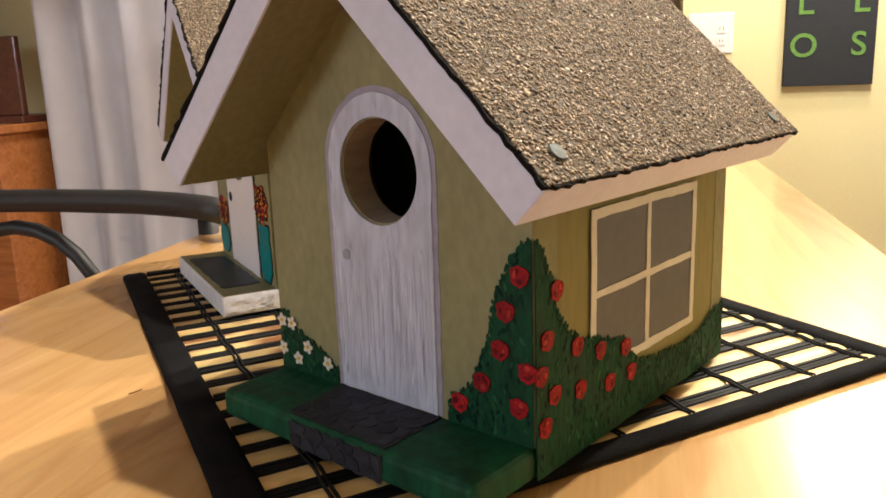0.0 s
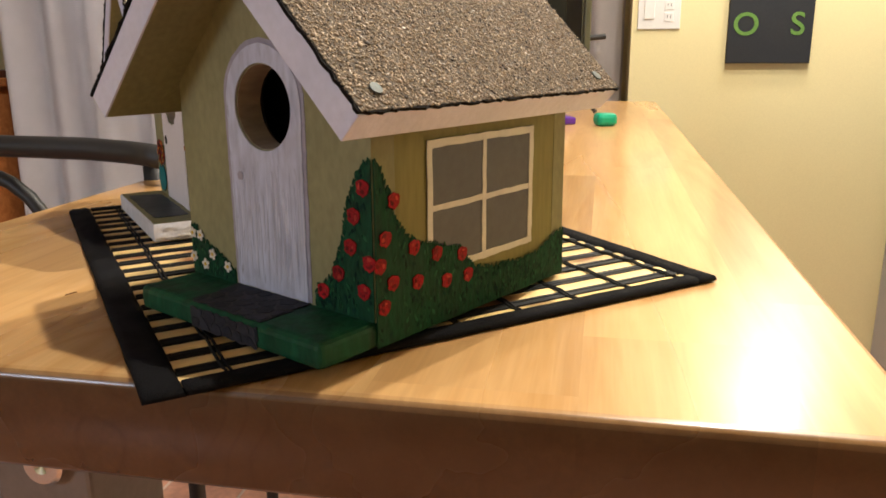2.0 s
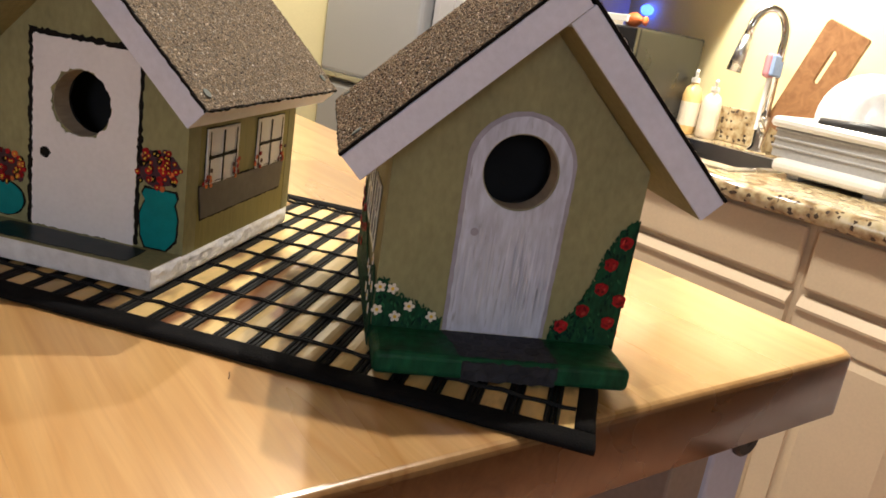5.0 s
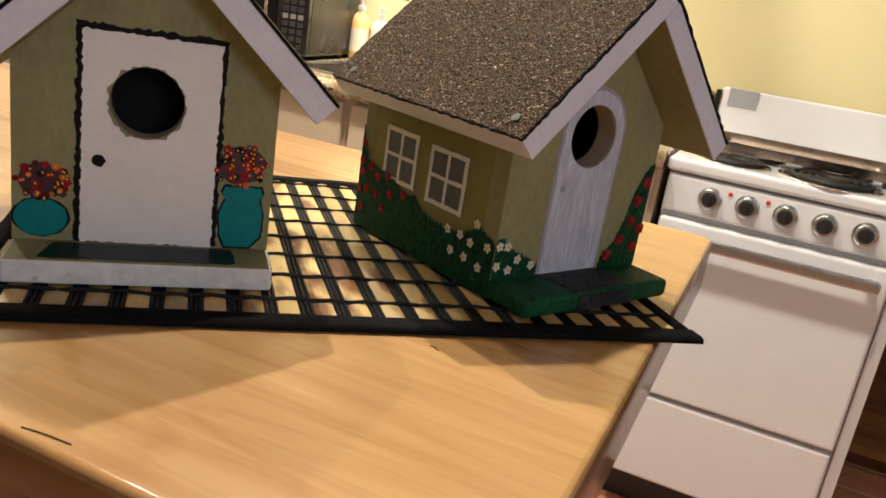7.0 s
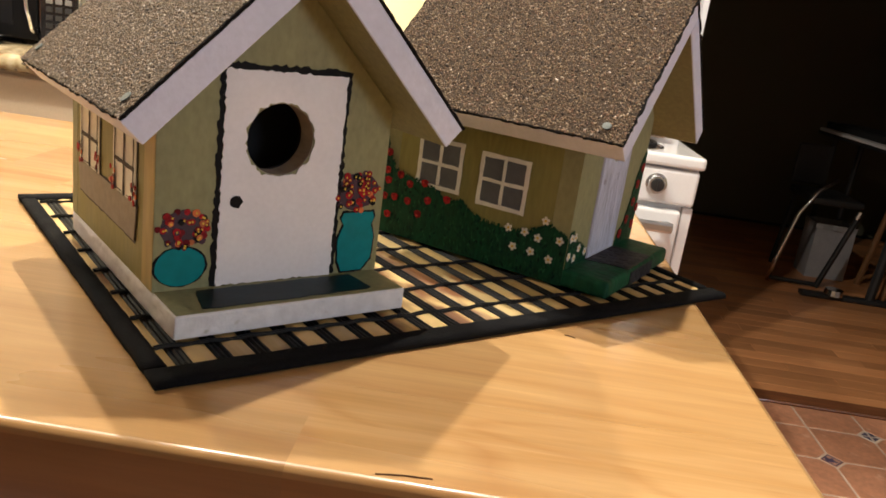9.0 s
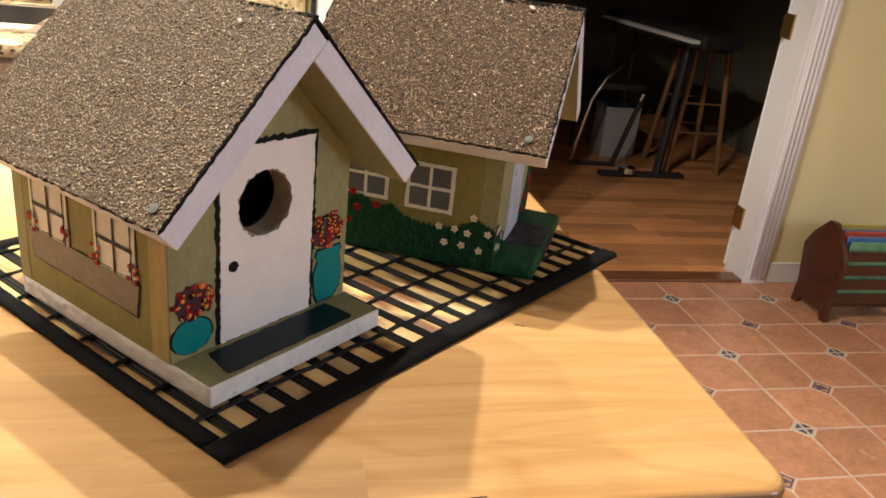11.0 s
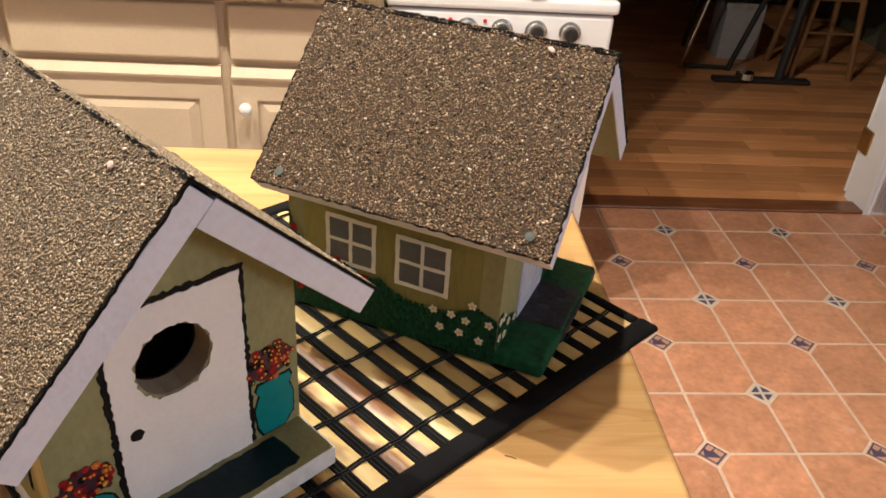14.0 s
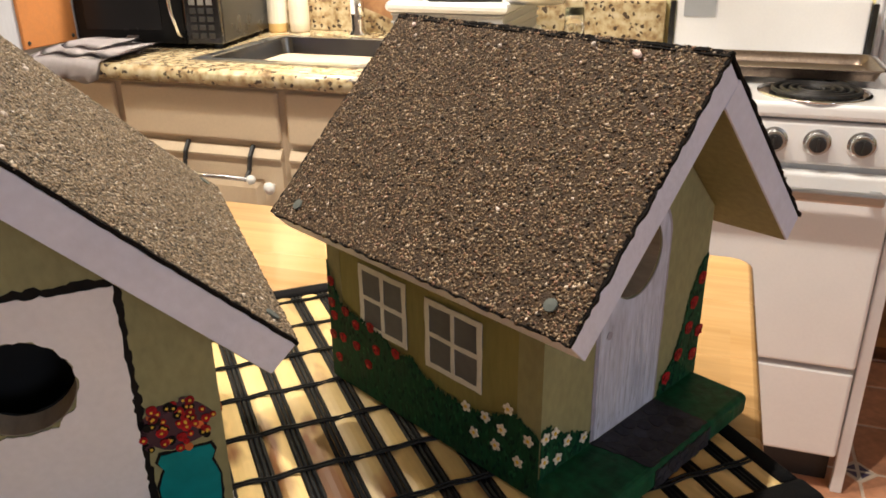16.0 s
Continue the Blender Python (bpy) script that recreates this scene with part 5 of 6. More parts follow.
def granules(name, parent, m, length, width, seed, material, keep, pits):
    """Loose mineral grit bonded to a shingle: thousands of tiny six-cornered stones in one mesh."""
    rng = np.random.default_rng(seed)
    step = 0.00112
    nx, ny = int(length / step), int(width / step)
    gx, gy = np.meshgrid((np.arange(nx) + 0.5) * length / nx, (np.arange(ny) + 0.5) * width / ny)
    c = np.stack([gx.ravel(), gy.ravel(), np.zeros(gx.size)], 1)
    c[:, :2] += rng.uniform(-0.75, 0.75, (len(c), 2)) * step
    c = c[(c[:, 0] > 0.0004) & (c[:, 0] < length - 0.0004) & (c[:, 1] > 0.0004) & (c[:, 1] < width - 0.0004)]
    c = c[rng.random(len(c)) < keep]
    cell = (c[:, 0] // 0.0021).astype(int) * 131 + (c[:, 1] // 0.0019).astype(int)
    c = c[rng.random(40000)[cell] > pits]
    c[:, 2] += 0.00045 * rng.random(len(c))
    size = (0.00058 + 0.00075 * rng.random((len(c), 1)) ** 2.4) * np.array([[1.0, 0.8, 0.3]]) * rng.uniform(0.75, 1.3, (len(c), 3))
    size *= np.where(rng.random((len(c), 1)) > 0.996, 1.7, 1.0)
    octa = np.array([(1, 0, 0), (-1, 0, 0), (0, 1, 0), (0, -1, 0), (0, 0, 1), (0, 0, -1)], float)
    tri = np.array([(0, 2, 4), (2, 1, 4), (1, 3, 4), (3, 0, 4), (2, 0, 5), (1, 2, 5), (3, 1, 5), (0, 3, 5)])
    a, b = rng.uniform(0, 6.28, len(c)), rng.uniform(-0.35, 0.35, len(c))
    v = octa[None] * size[:, None]
    v = v * (1 + 0.3 * rng.uniform(-1, 1, v.shape))
    x, y, z = v[..., 0], v[..., 1], v[..., 2]
    x, z = x * np.cos(b)[:, None] + z * np.sin(b)[:, None], z * np.cos(b)[:, None] - x * np.sin(b)[:, None]
    x, y = x * np.cos(a)[:, None] - y * np.sin(a)[:, None], x * np.sin(a)[:, None] + y * np.cos(a)[:, None]
    v = np.stack([x, y, z], -1) + c[:, None]
    f = (np.arange(len(c))[:, None, None] * 6 + tri[None]).reshape(-1, 3)
    me = bpy.data.meshes.new(name)
    me.vertices.add(v.shape[0] * 6)
    me.vertices.foreach_set("co", v.reshape(-1))
    me.loops.add(f.size)
    me.loops.foreach_set("vertex_index", f.reshape(-1).astype(np.int32))
    me.polygons.add(len(f))
    me.polygons.foreach_set("loop_start", np.arange(0, f.size, 3, dtype=np.int32))
    me.update(calc_edges=True)
    me.validate()
    me.materials.append(material)
    ob = new(name, me)
    ob.parent, ob.matrix_local = parent, m
    return tagged(ob, "brown and grey mineral granules", kind="stuff")


def jag(line, floor, seed, amp=0.0026, step=0.0021):
    """A leafy painted edge over a straight foot."""
    rng, out, flip = random.Random(seed), [], 1
    for (x0, y0), (x1, y1) in zip(line, line[1:]):
        n = max(1, round(math.hypot(x1 - x0, y1 - y0) / step))
        for i in range(n):
            flip = -flip
            out.append((x0 + (x1 - x0) * i / n + rng.uniform(-amp, amp) * 0.5, max(floor + 0.0004, y0 + (y1 - y0) * i / n + flip * amp * rng.uniform(0.2, 1))))
    out[0] = line[0]
    out.append(line[-1])
    return out + [(line[-1][0], floor), (line[0][0], floor)]


def blob(name, material, plane, u, v, r, parent, lift=0.0006, n=9, ry=None, wob=0.12, thick=0.0005):
    return part(name, slab(circle(0, 0, r, n, ry, wob), thick), material, parent, m=plane @ Matrix.Translation((u, v, lift)))


def dabs(name, items, material, plane, parent, lift, thick=0.0003, label=""):
    """Short brush dabs in one mesh: (u, v, half width, half length, turn from upright)."""
    verts, faces = [], []
    ring = ((0.0, -1.0), (0.75, -0.45), (0.95, 0.2), (0.3, 0.95), (-0.35, 0.9), (-0.95, 0.15), (-0.7, -0.5))
    n = len(ring)
    for u, v, a, b, turn in items:
        c, d, k = math.cos(turn), math.sin(turn), len(verts)
        flat = [(u + x * a * c - y * b * d, v + x * a * d + y * b * c) for x, y in ring]
        verts += [(x, y, 0) for x, y in flat] + [(x, y, thick) for x, y in flat]
        faces += [tuple(range(k + n, k + 2 * n))] + [(k + j, k + (j + 1) % n, k + n + (j + 1) % n, k + n + j) for j in range(n)]
    me = bpy.data.meshes.new(name)
    me.from_pydata(verts, [], faces)
    me.materials.append(material)
    ob = new(name, me)
    ob.parent, ob.matrix_local = parent, plane @ Matrix.Translation((0, 0, lift))
    return tagged(ob, label, kind="stuff")


def foliage(line, floor, plane, parent, seed, lift, count):
    """Leaf dabs over a painted bush: light and dark inside it, pointed tips along its upper edge."""
    rng = random.Random(seed)
    u0, u1 = line[0][0], line[-1][0]

    def top_at(u):
        for (xa, ya), (xb, yb) in zip(line, line[1:]):
            if xa <= u <= xb:
                return ya + (yb - ya) * (u - xa) / max(1e-6, xb - xa)
        return line[-1][1]

    light, dark, tips = [], [], []
    for k in range(count):
        u = rng.uniform(u0 + 0.001, u1 - 0.001)
        v = rng.uniform(floor + 0.002, max(floor + 0.0025, top_at(u) - 0.001))
        (light if k % 5 < 3 else dark).append((u, v, rng.uniform(0.0005, 0.0011), rng.uniform(0.0011, 0.0024), rng.uniform(-0.7, 0.7)))
    for (xa, ya), (xb, yb) in zip(line, line[1:]):
        n = max(1, round(math.hypot(xb - xa, yb - ya) / 0.0013))
        for i in range(n):
            f = (i + rng.random()) / n
            u = min(max(xa + (xb - xa) * f + rng.uniform(-0.0008, 0.0008), u0 + 0.0009), u1 - 0.0009)
            tips.append((u, max(floor + 0.0015, ya + (yb - ya) * f + rng.uniform(-0.0012, 0.0012)), rng.uniform(0.0005, 0.001), rng.uniform(0.001, 0.0022), rng.uniform(-0.6, 0.6)))
    dabs("leaf_tip_coat", tips, BUSH, plane, parent, lift, label="dark green painted leaf tips")
    dabs("light_leaf_coat", light, LEAF, plane, parent, lift + 0.0003, 0.0001, "lighter green leaf strokes")
    dabs("dark_leaf_coat", dark, LEAF_DARK, plane, parent, lift + 0.00035, 0.0001, "dark green leaf strokes")


def rose(plane, u, v, r, parent, lift=0.0006):
    """A painted rose: an uneven round dab with darker and lighter petal strokes."""
    b = blob("painted_rose", RED, plane, u, v, r, parent, lift, n=17, wob=0.17)
    rng = random.Random(round(u * 1e5 + v * 3e5))
    for k, (name, material) in enumerate((("petal_shade", ROSE_DARK), ("petal_shade", ROSE_DARK), ("petal_light", ROSE_LIGHT))):
        a = rng.uniform(0, 6.28)
        part(name, slab(circle(0, 0, r * rng.uniform(0.16, 0.3), 8, r * rng.uniform(0.22, 0.45), 0.2), 0.0002), material, b, m=pose(0.5 * r * math.cos(a), 0.5 * r * math.sin(a), 0.00045 + 0.00003 * k, 0, 0, math.degrees(a)))
    return b


def stones(plane, x0, y0, x1, y1, nx, ny, parent, seed):
    """Flat painted stones that fill a rectangle, parted by dark joints."""
    rng = random.Random(seed)
    sites = [(x0 + (x1 - x0) * (i + 0.5 + (0.25 if j % 2 else -0.25) + rng.uniform(-0.28, 0.28)) / nx, y0 + (y1 - y0) * (j + 0.5 + rng.uniform(-0.3, 0.3)) / ny) for i in range(nx) for j in range(ny)]
    for sx, sy in sites:
        poly = rect(x0, y0, x1, y1)
        for ox, oy in sites:
            if (ox, oy) == (sx, sy):
                continue
            mx, my, dx, dy = (sx + ox) / 2, (sy + oy) / 2, ox - sx, oy - sy
            out = []
            for (ax, ay), (bx, by) in zip(poly, poly[1:] + poly[:1]):
                fa, fb = (ax - mx) * dx + (ay - my) * dy, (bx - mx) * dx + (by - my) * dy
                if fa <= 0:
                    out.append((ax, ay))
                if (fa < 0 < fb) or (fb < 0 < fa):
                    f = fa / (fa - fb)
                    out.append((ax + (bx - ax) * f, ay + (by - ay) * f))
            poly = out
            if len(poly) < 3:
                break
        if len(poly) < 3:
            continue
        cx, cy = sum(q[0] for q in poly) / len(poly), sum(q[1] for q in poly) / len(poly)
        cut = 0.87
        soft = []
        for (ax, ay), (bx, by) in zip(poly, poly[1:] + poly[:1]):
            soft += [(ax + (bx - ax) * f, ay + (by - ay) * f) for f in (0.2, 0.5, 0.8)]
        part("path_stone", slab([(cx + (x - cx) * cut + rng.uniform(-0.0003, 0.0003), cy + (y - cy) * cut + rng.uniform(-0.0003, 0.0003)) for x, y in soft], 0.0003), STONE, parent, m=plane @ Matrix.Translation((0, 0, 0.0004)))


def daisy(plane, u, v, parent, r=0.0036, turn=0.0):
    pts = [(r * (0.52 + 0.48 * abs(math.cos(2.5 * a + turn))) * math.cos(a), r * (0.52 + 0.48 * abs(math.cos(2.5 * a + turn))) * math.sin(a)) for a in (2 * math.pi * k / 30 for k in range(30))]
    p = part("painted_daisy", slab(pts, 0.0005), PETAL, parent, m=plane @ Matrix.Translation((u, v, 0.0009 if plane is FACE else 0.0016)))
    part("daisy_centre", slab(circle(0, 0, r * 0.3, 8), 0.0003), YELLOW, p, m=Matrix.Translation((0, 0, 0.0005)))


def sash(plane, u0, v0, u1, v1, parent, bar, frame_mat, pane_mat, seed=0):
    """A painted four-pane window."""
    w = part("painted_window", slab(shaky(rect(u0, v0, u1, v1), 0.006, 0.0003, seed), 0.0003), pane_mat, parent, m=plane @ Matrix.Translation((0, 0, 0.0002)))
    um, vm = (u0 + u1) / 2, (v0 + v1) / 2
    part("painted_sash", slab(shaky(rect(u0, v0, u1, v1), 0.006, 0.00035, seed + 1), 0.0004, [shaky(rect(u0 + bar, v0 + bar, u1 - bar, v1 - bar), 0.006, 0.0003, seed + 2)]), frame_mat, w, m=Matrix.Translation((0, 0, 0.0003)))
    part("painted_bar", slab(shaky(rect(um - bar * 0.4, v0 + bar, um + bar * 0.4, v1 - bar), 0.006, 0.0003, seed + 3), 0.0005), frame_mat, w, m=Matrix.Translation((0, 0, 0.0002)))
    part("painted_bar", slab(shaky(rect(u0 + bar, vm - bar * 0.4, u1 - bar, vm + bar * 0.4), 0.006, 0.0003, seed + 4), 0.00045), frame_mat, w, m=Matrix.Translation((0, 0, 0.0002)))
    return w


def shell(label, place, hole_at, hole_r, base_mat, apron_mat, seed, tar_r, worn=False, pebbles=()):
    """The wooden house both birdhouses share: base, four walls with an entrance hole, two roof boards with grit
    shingles. worn: the left slope is pitted, its shade put into a darker bed and grit.
    """
    h = thing("birdhouse", label, "birdhouse", place, group="painted birdhouses")
    part("base_board", box(0, 0, 0, W, YB, BASE_H, 0.0036 if base_mat is apron_mat else 0.0012, seg=3), apron_mat, h)
    if base_mat is not apron_mat:
        part("base_top", box(0.0012, 0.0012, BASE_H, W - 0.0012, YF + 0.003, BASE_H + 0.0004), base_mat, h)
    gable = [(0, BASE_H), (W, BASE_H), (W, under(W) - 0.0013), (RIDGE[0] + 0.03, under(RIDGE[0] + 0.03) - 0.0011), (RIDGE[0] + 0.024, under(RIDGE[0] + 0.024)), (RIDGE[0], under(RIDGE[0])), (0, under(0))]
    ragged = circle(*hole_at, hole_r, 48, wob=0.012)
    for name, y, holes in (("front_wall", YF + 0.016, [ragged]), ("back_wall", YB, [])):
        part(name, slab(gable, 0.016 if holes else 0.013, holes, Matrix(((1, 0, 0, 0), (0, 0, -1, y), (0, 1, 0, 0), (0, 0, 0, 1)))), OLIVE, h)
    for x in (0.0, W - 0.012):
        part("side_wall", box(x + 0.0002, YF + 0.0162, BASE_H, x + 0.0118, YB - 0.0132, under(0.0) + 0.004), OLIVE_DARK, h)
    inner = [(0.0125, BASE_H + 0.001), (W - 0.0125, BASE_H + 0.001), (W - 0.0125, 0.13), (RIDGE[0], 0.19), (0.0125, 0.13)]
    rim_ = circle(*hole_at, hole_r * 0.975, 40, wob=0.04)
    ring = circle(*hole_at, hole_r * 1.02, 48)
    part("hole_sleeve", slab(ring, 0.0152, [circle(*hole_at, hole_r * 0.985, 48, wob=0.006)], Matrix(((1, 0, 0, 0), (0, 0, -1, YF + 0.0158), (0, 1, 0, 0), (0, 0, 0, 1)))), SLEEVE, h, "raw sawn wood inside the hole")
    # Near-black sheets added inside: ragged black paint plus the hole's own darkness.
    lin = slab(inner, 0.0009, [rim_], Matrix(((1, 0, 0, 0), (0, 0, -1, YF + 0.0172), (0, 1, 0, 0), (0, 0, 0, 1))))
    part("dark_front_sheet", lin, HOLE_DARK, h)
    part("dark_floor_sheet", box(0.0125, YF + 0.0174, BASE_H + 0.0005, W - 0.0125, YF + 0.03, BASE_H + 0.001), HOLE_DARK, h)
    part("dark_backing", slab(inner, 0.001, (), Matrix(((1, 0, 0, 0), (0, 0, -1, YF + 0.05), (0, 1, 0, 0), (0, 0, 0, 1)))), HOLE_DARK, h)
    along = math.hypot(RIDGE[0] - EAVE[0], RIDGE[1] - EAVE[1])
    for side in (0, 1):
        x = Vector((math.cos(SL), 0, math.sin(SL))) if side == 0 else Vector((-math.cos(SL), 0, math.sin(SL)))
        z = Vector((-math.sin(SL), 0, math.cos(SL))) if side == 0 else Vector((math.sin(SL), 0, math.cos(SL)))
        y = z.cross(x)
        o = Vector((EAVE[0] if side == 0 else 2 * RIDGE[0] - EAVE[0], 0 if side == 0 else ROOF_B, EAVE[1])) - z * TARH
        m = Matrix(((x.x, y.x, z.x, o.x), (x.y, y.y, z.y, o.y), (x.z, y.z, z.z, o.z), (0, 0, 0, 1)))
        ln = along - (0.0035 if side == 0 else PLY + TARH)
        rb_ = part("roof_board", box(0, 0.0003, -PLY, ln, ROOF_B - 0.0003, 0, 0.0006), TRIM, h, m=m)
        part("soffit", box(0.001, 0.0014, -PLY - 0.0003, ln - 0.002, ROOF_B - 0.0014, -PLY), OLIVE, rb_, "olive painted underside")
        rng = random.Random(seed + side)
        full = along
        edge = shaky(rect(-0.0002, -0.0004, full, ROOF_B + 0.0004), 0.0032, 0.0008, seed + side)
        sh = part("shingle", slab(edge, TARH - 0.0007, (), Matrix.Translation((0, 0, 0.0001))), TAR, rb_, "black tar shingle edge")
        part("grit_bed", slab(shaky(rect(0.0006, 0.0012, full - 0.001, ROOF_B - 0.0012), 0.005, 0.0004, seed + side + 5), 0.0002, (), Matrix.Translation((0, 0, TARH - 0.0006))), SHADEBED if worn and side == 0 else GRAVELBED, sh)
        if side == 0:
            part("ridge_tar", tube([(ln + 0.0002, 0.222 * k / 24, 0.0009 + 0.0004 * math.sin(k * 1.9)) for k in range(25)], tar_r, 6), TAR, sh)
        granules("grit_coat", sh, Matrix.Translation((0, 0, TARH - 0.0005)), full, ROOF_B, seed * 3 + side, GRIT_SHADED if worn and side == 0 else GRIT, 0.74 if worn and side == 0 else 1.0, 0.10 if worn and side == 0 else 0.06)
        for k in range(6):
            r = rng.uniform(0.0011, 0.0019)
            part("pale_pebble", lathe([(0, -r * 0.5), (r * 0.9, -r * 0.2), (r, r * 0.2), (r * 0.5, r * 0.6), (0, r * 0.65)], 7, m=pose(full - rng.uniform(0.004, 0.024), rng.uniform(0.01, ROOF_B - 0.01), TARH, 0, 0, 60 * k) @ Matrix.Diagonal((1, 0.75, 1, 1))), PEBBLE, sh)
        for u, v, r in pebbles if side == 0 else ():
            part("pale_pebble", lathe([(0, -r * 0.3), (r * 0.7, -r * 0.2), (r, r * 0.1), (r * 0.75, r * 0.4), (0, r * 0.5)], 9, m=pose(full - u, v, TARH + 0.0006, 8, 0, 55) @ Matrix.Diagonal((1, 0.62, 1, 1))), PINKSTONE, sh, "pale pink pebble")
        for u, v in ((0.012, 0.016), (0.012, ROOF_B - 0.016)):
            part("roofing_nail", lathe([(0.0034, 0), (0.0032, 0.0006), (0, 0.0008)], 14, m=Matrix.Translation((u + rng.uniform(-0.002, 0.002), v + rng.uniform(-0.004, 0.004), TARH + 0.0003))), NAIL, sh, "galvanised roofing nail")
    return h


# the house with the arched door and garden
gh = shell("olive birdhouse with a lavender arched door and painted garden", pose(0.2475, 0.2245, TOP + 0.0053, 0, 0, 62.2), (0.074, 0.1150), 0.0222, GREEN, GREEN, 11, 0.0016, True, pebbles=((0.009, 0.044, 0.0034), (0.008, 0.203, 0.0022)))
HOLE = circle(0.074, 0.1150, 0.0226, 48)


def arch(x0, x1, foot, cz, r):
    c = (x0 + x1) / 2
    return [(x0, foot), (x1, foot)] + [(c + r * math.cos(a), cz + r * math.sin(a)) for a in (math.pi * k / 20 for k in range(21))]


part("door_outline", slab(shaky(arch(0.0425, 0.1055, 0.0146, 0.1175, 0.0325), 0.004, 0.0003, 5), 0.0003, [HOLE]), HALO, gh, "darker lavender outline", m=FACE)
gd = part("painted_door", slab(shaky(arch(0.0450, 0.1030, 0.0148, 0.1175, 0.0298), 0.004, 0.0003, 6), 0.0006, [HOLE]), DOOR_LAV, gh, "lavender-white painted arched door", m=FACE @ Matrix.Translation((0, 0, 0.0002)))
part("painted_knob", slab(circle(0.0525, 0.0775, 0.0024, 14), 0.0004), HALO, gd, m=Matrix.Translation((0, 0, 0.0006)))
# stone path over the base
part("painted_path", slab(shaky([(0.043, YF - 0.0004), (0.104, YF - 0.0004), (0.107, 0.0022), (0.049, 0.0022)], 0.003, 0.0009, 8), 0.0004), STONE_LINE, gh, "dark slate coloured stone path", m=FLOOR)
part("painted_path", slab(shaky(rect(0.05, 0.0006, 0.106, BASE_H - 0.002), 0.003, 0.0008, 9), 0.0004), STONE_LINE, gh, "dark slate coloured stone path", m=APRON)
stones(FLOOR, 0.047, 0.0022, 0.105, YF - 0.0008, 6, 4, gh, 21)
stones(APRON, 0.0505, 0.0008, 0.1055, BASE_H - 0.002, 6, 2, gh, 22)
F0 = BASE_H
for line, foot, seed, plane, lift, count in (
    ([(0.0002, 0.0425), (0.0042, 0.0435), (0.0129, 0.0345), (0.0243, 0.03), (0.0415, 0.0212)], F0, 1, FACE, 0.0, 70),
    ([(0.1085, 0.0152), (0.1105, 0.0237), (0.122, 0.0331), (0.1257, 0.0429), (0.1311, 0.0551), (0.1344, 0.0715), (0.1414, 0.0858), (0.1477, 0.0935), (0.1508, 0.094)], F0, 2, FACE, 0.0, 170),
    ([(YF + 0.0002, 0.0944), (0.042, 0.0885), (0.044, 0.0817), (0.047, 0.0783), (0.051, 0.0646), (0.057, 0.0561), (0.067, 0.0486), (0.077, 0.0458), (0.102, 0.039), (0.116, 0.0257), (0.131, 0.0214), (0.146, 0.0216), (0.161, 0.0196), (0.181, 0.0201), (0.2, 0.028), (YB - 0.0002, 0.0292)], 0.0006, 3, RIGHT, 0.0006, 420),
    ([(YF + 0.0002, 0.038), (0.043, 0.041), (0.054, 0.0456), (0.068, 0.0377), (0.088, 0.0324), (0.0973, 0.0333), (0.1088, 0.0335), (0.1206, 0.0365), (0.1325, 0.0452), (0.1453, 0.0428), (0.1619, 0.049), (0.1774, 0.0517), (0.2, 0.056), (0.2085, 0.0725), (YB - 0.0002, 0.0834)], 0.0006, 4, LEFT, 0.0006, 420),
):
    part("painted_bush", slab(jag(line, foot, seed, 0.0014), 0.0006), BUSH, gh, m=plane @ Matrix.Translation((0, 0, lift)))
    foliage(line, foot, plane, gh, 200 + seed, lift + 0.0005, count)
sash(RIGHT, 0.0765, 0.0285, 0.1745, 0.0995, gh, 0.0040, SASH, PANE, 30)
sash(LEFT, 0.0775, 0.0465, 0.1210, 0.0890, gh, 0.0034, SASH, PANE, 40)
sash(LEFT, 0.1370, 0.0490, 0.1795, 0.0910, gh, 0.0034, SASH, PANE, 50)
for u, v in ((0.1456, 0.0807), (0.139, 0.0663), (0.1361, 0.0505), (0.1269, 0.0355), (0.1154, 0.0242), (0.1446, 0.029), (0.1488, 0.044)):
    rose(FACE, u, v, 0.0042, gh, 0.0008)
for u, v in ((0.05, 0.0734), (0.0435, 0.0554), (0.0645, 0.0472), (0.0825, 0.0404), (0.104, 0.0358), (0.0485, 0.0322), (0.067, 0.0285), (0.0905, 0.0238), (0.1095, 0.0229), (0.042, 0.021), (0.0395, 0.0425)):
    rose(RIGHT, u, v, 0.0041, gh, 0.0015)
for u, v in ((0.2075, 0.0703), (0.208, 0.0551), (0.194, 0.0537), (0.206, 0.0466), (0.198, 0.0337), (0.2085, 0.0324), (0.1838, 0.0479), (0.1694, 0.0518), (0.1844, 0.0331), (0.2035, 0.0173), (0.1646, 0.038), (0.1729, 0.0245), (0.1464, 0.043)):
    rose(LEFT, u, v, 0.0033, gh, 0.0015)
for k, (u, v) in enumerate(((0.0099, 0.038), (0.0022, 0.0242), (0.0133, 0.0208), (0.0209, 0.028), (0.035, 0.0228), (0.0025, 0.0385))):
    daisy(FACE, u, v, gh, turn=k)
for k, (u, v) in enumerate(((0.0878, 0.035), (0.0734, 0.0352), (0.0574, 0.0478), (0.0816, 0.0212), (0.0617, 0.0331), (0.0659, 0.0211), (0.0435, 0.0353), (0.05, 0.0189))):
    daisy(LEFT, u, v, gh, turn=k * 1.3)
rng = random.Random(5)
strokes = [[], []]
for k in range(90):
    u = rng.uniform(0.047, 0.101)
    lo, hi = sorted((rng.uniform(0.017, 0.085), rng.uniform(0.017, 0.085)))
    strokes[k % 2].append((u, (lo + hi) / 2, rng.uniform(0.0003, 0.0008), max(0.003, (hi - lo) / 2), rng.uniform(-0.03, 0.03)))
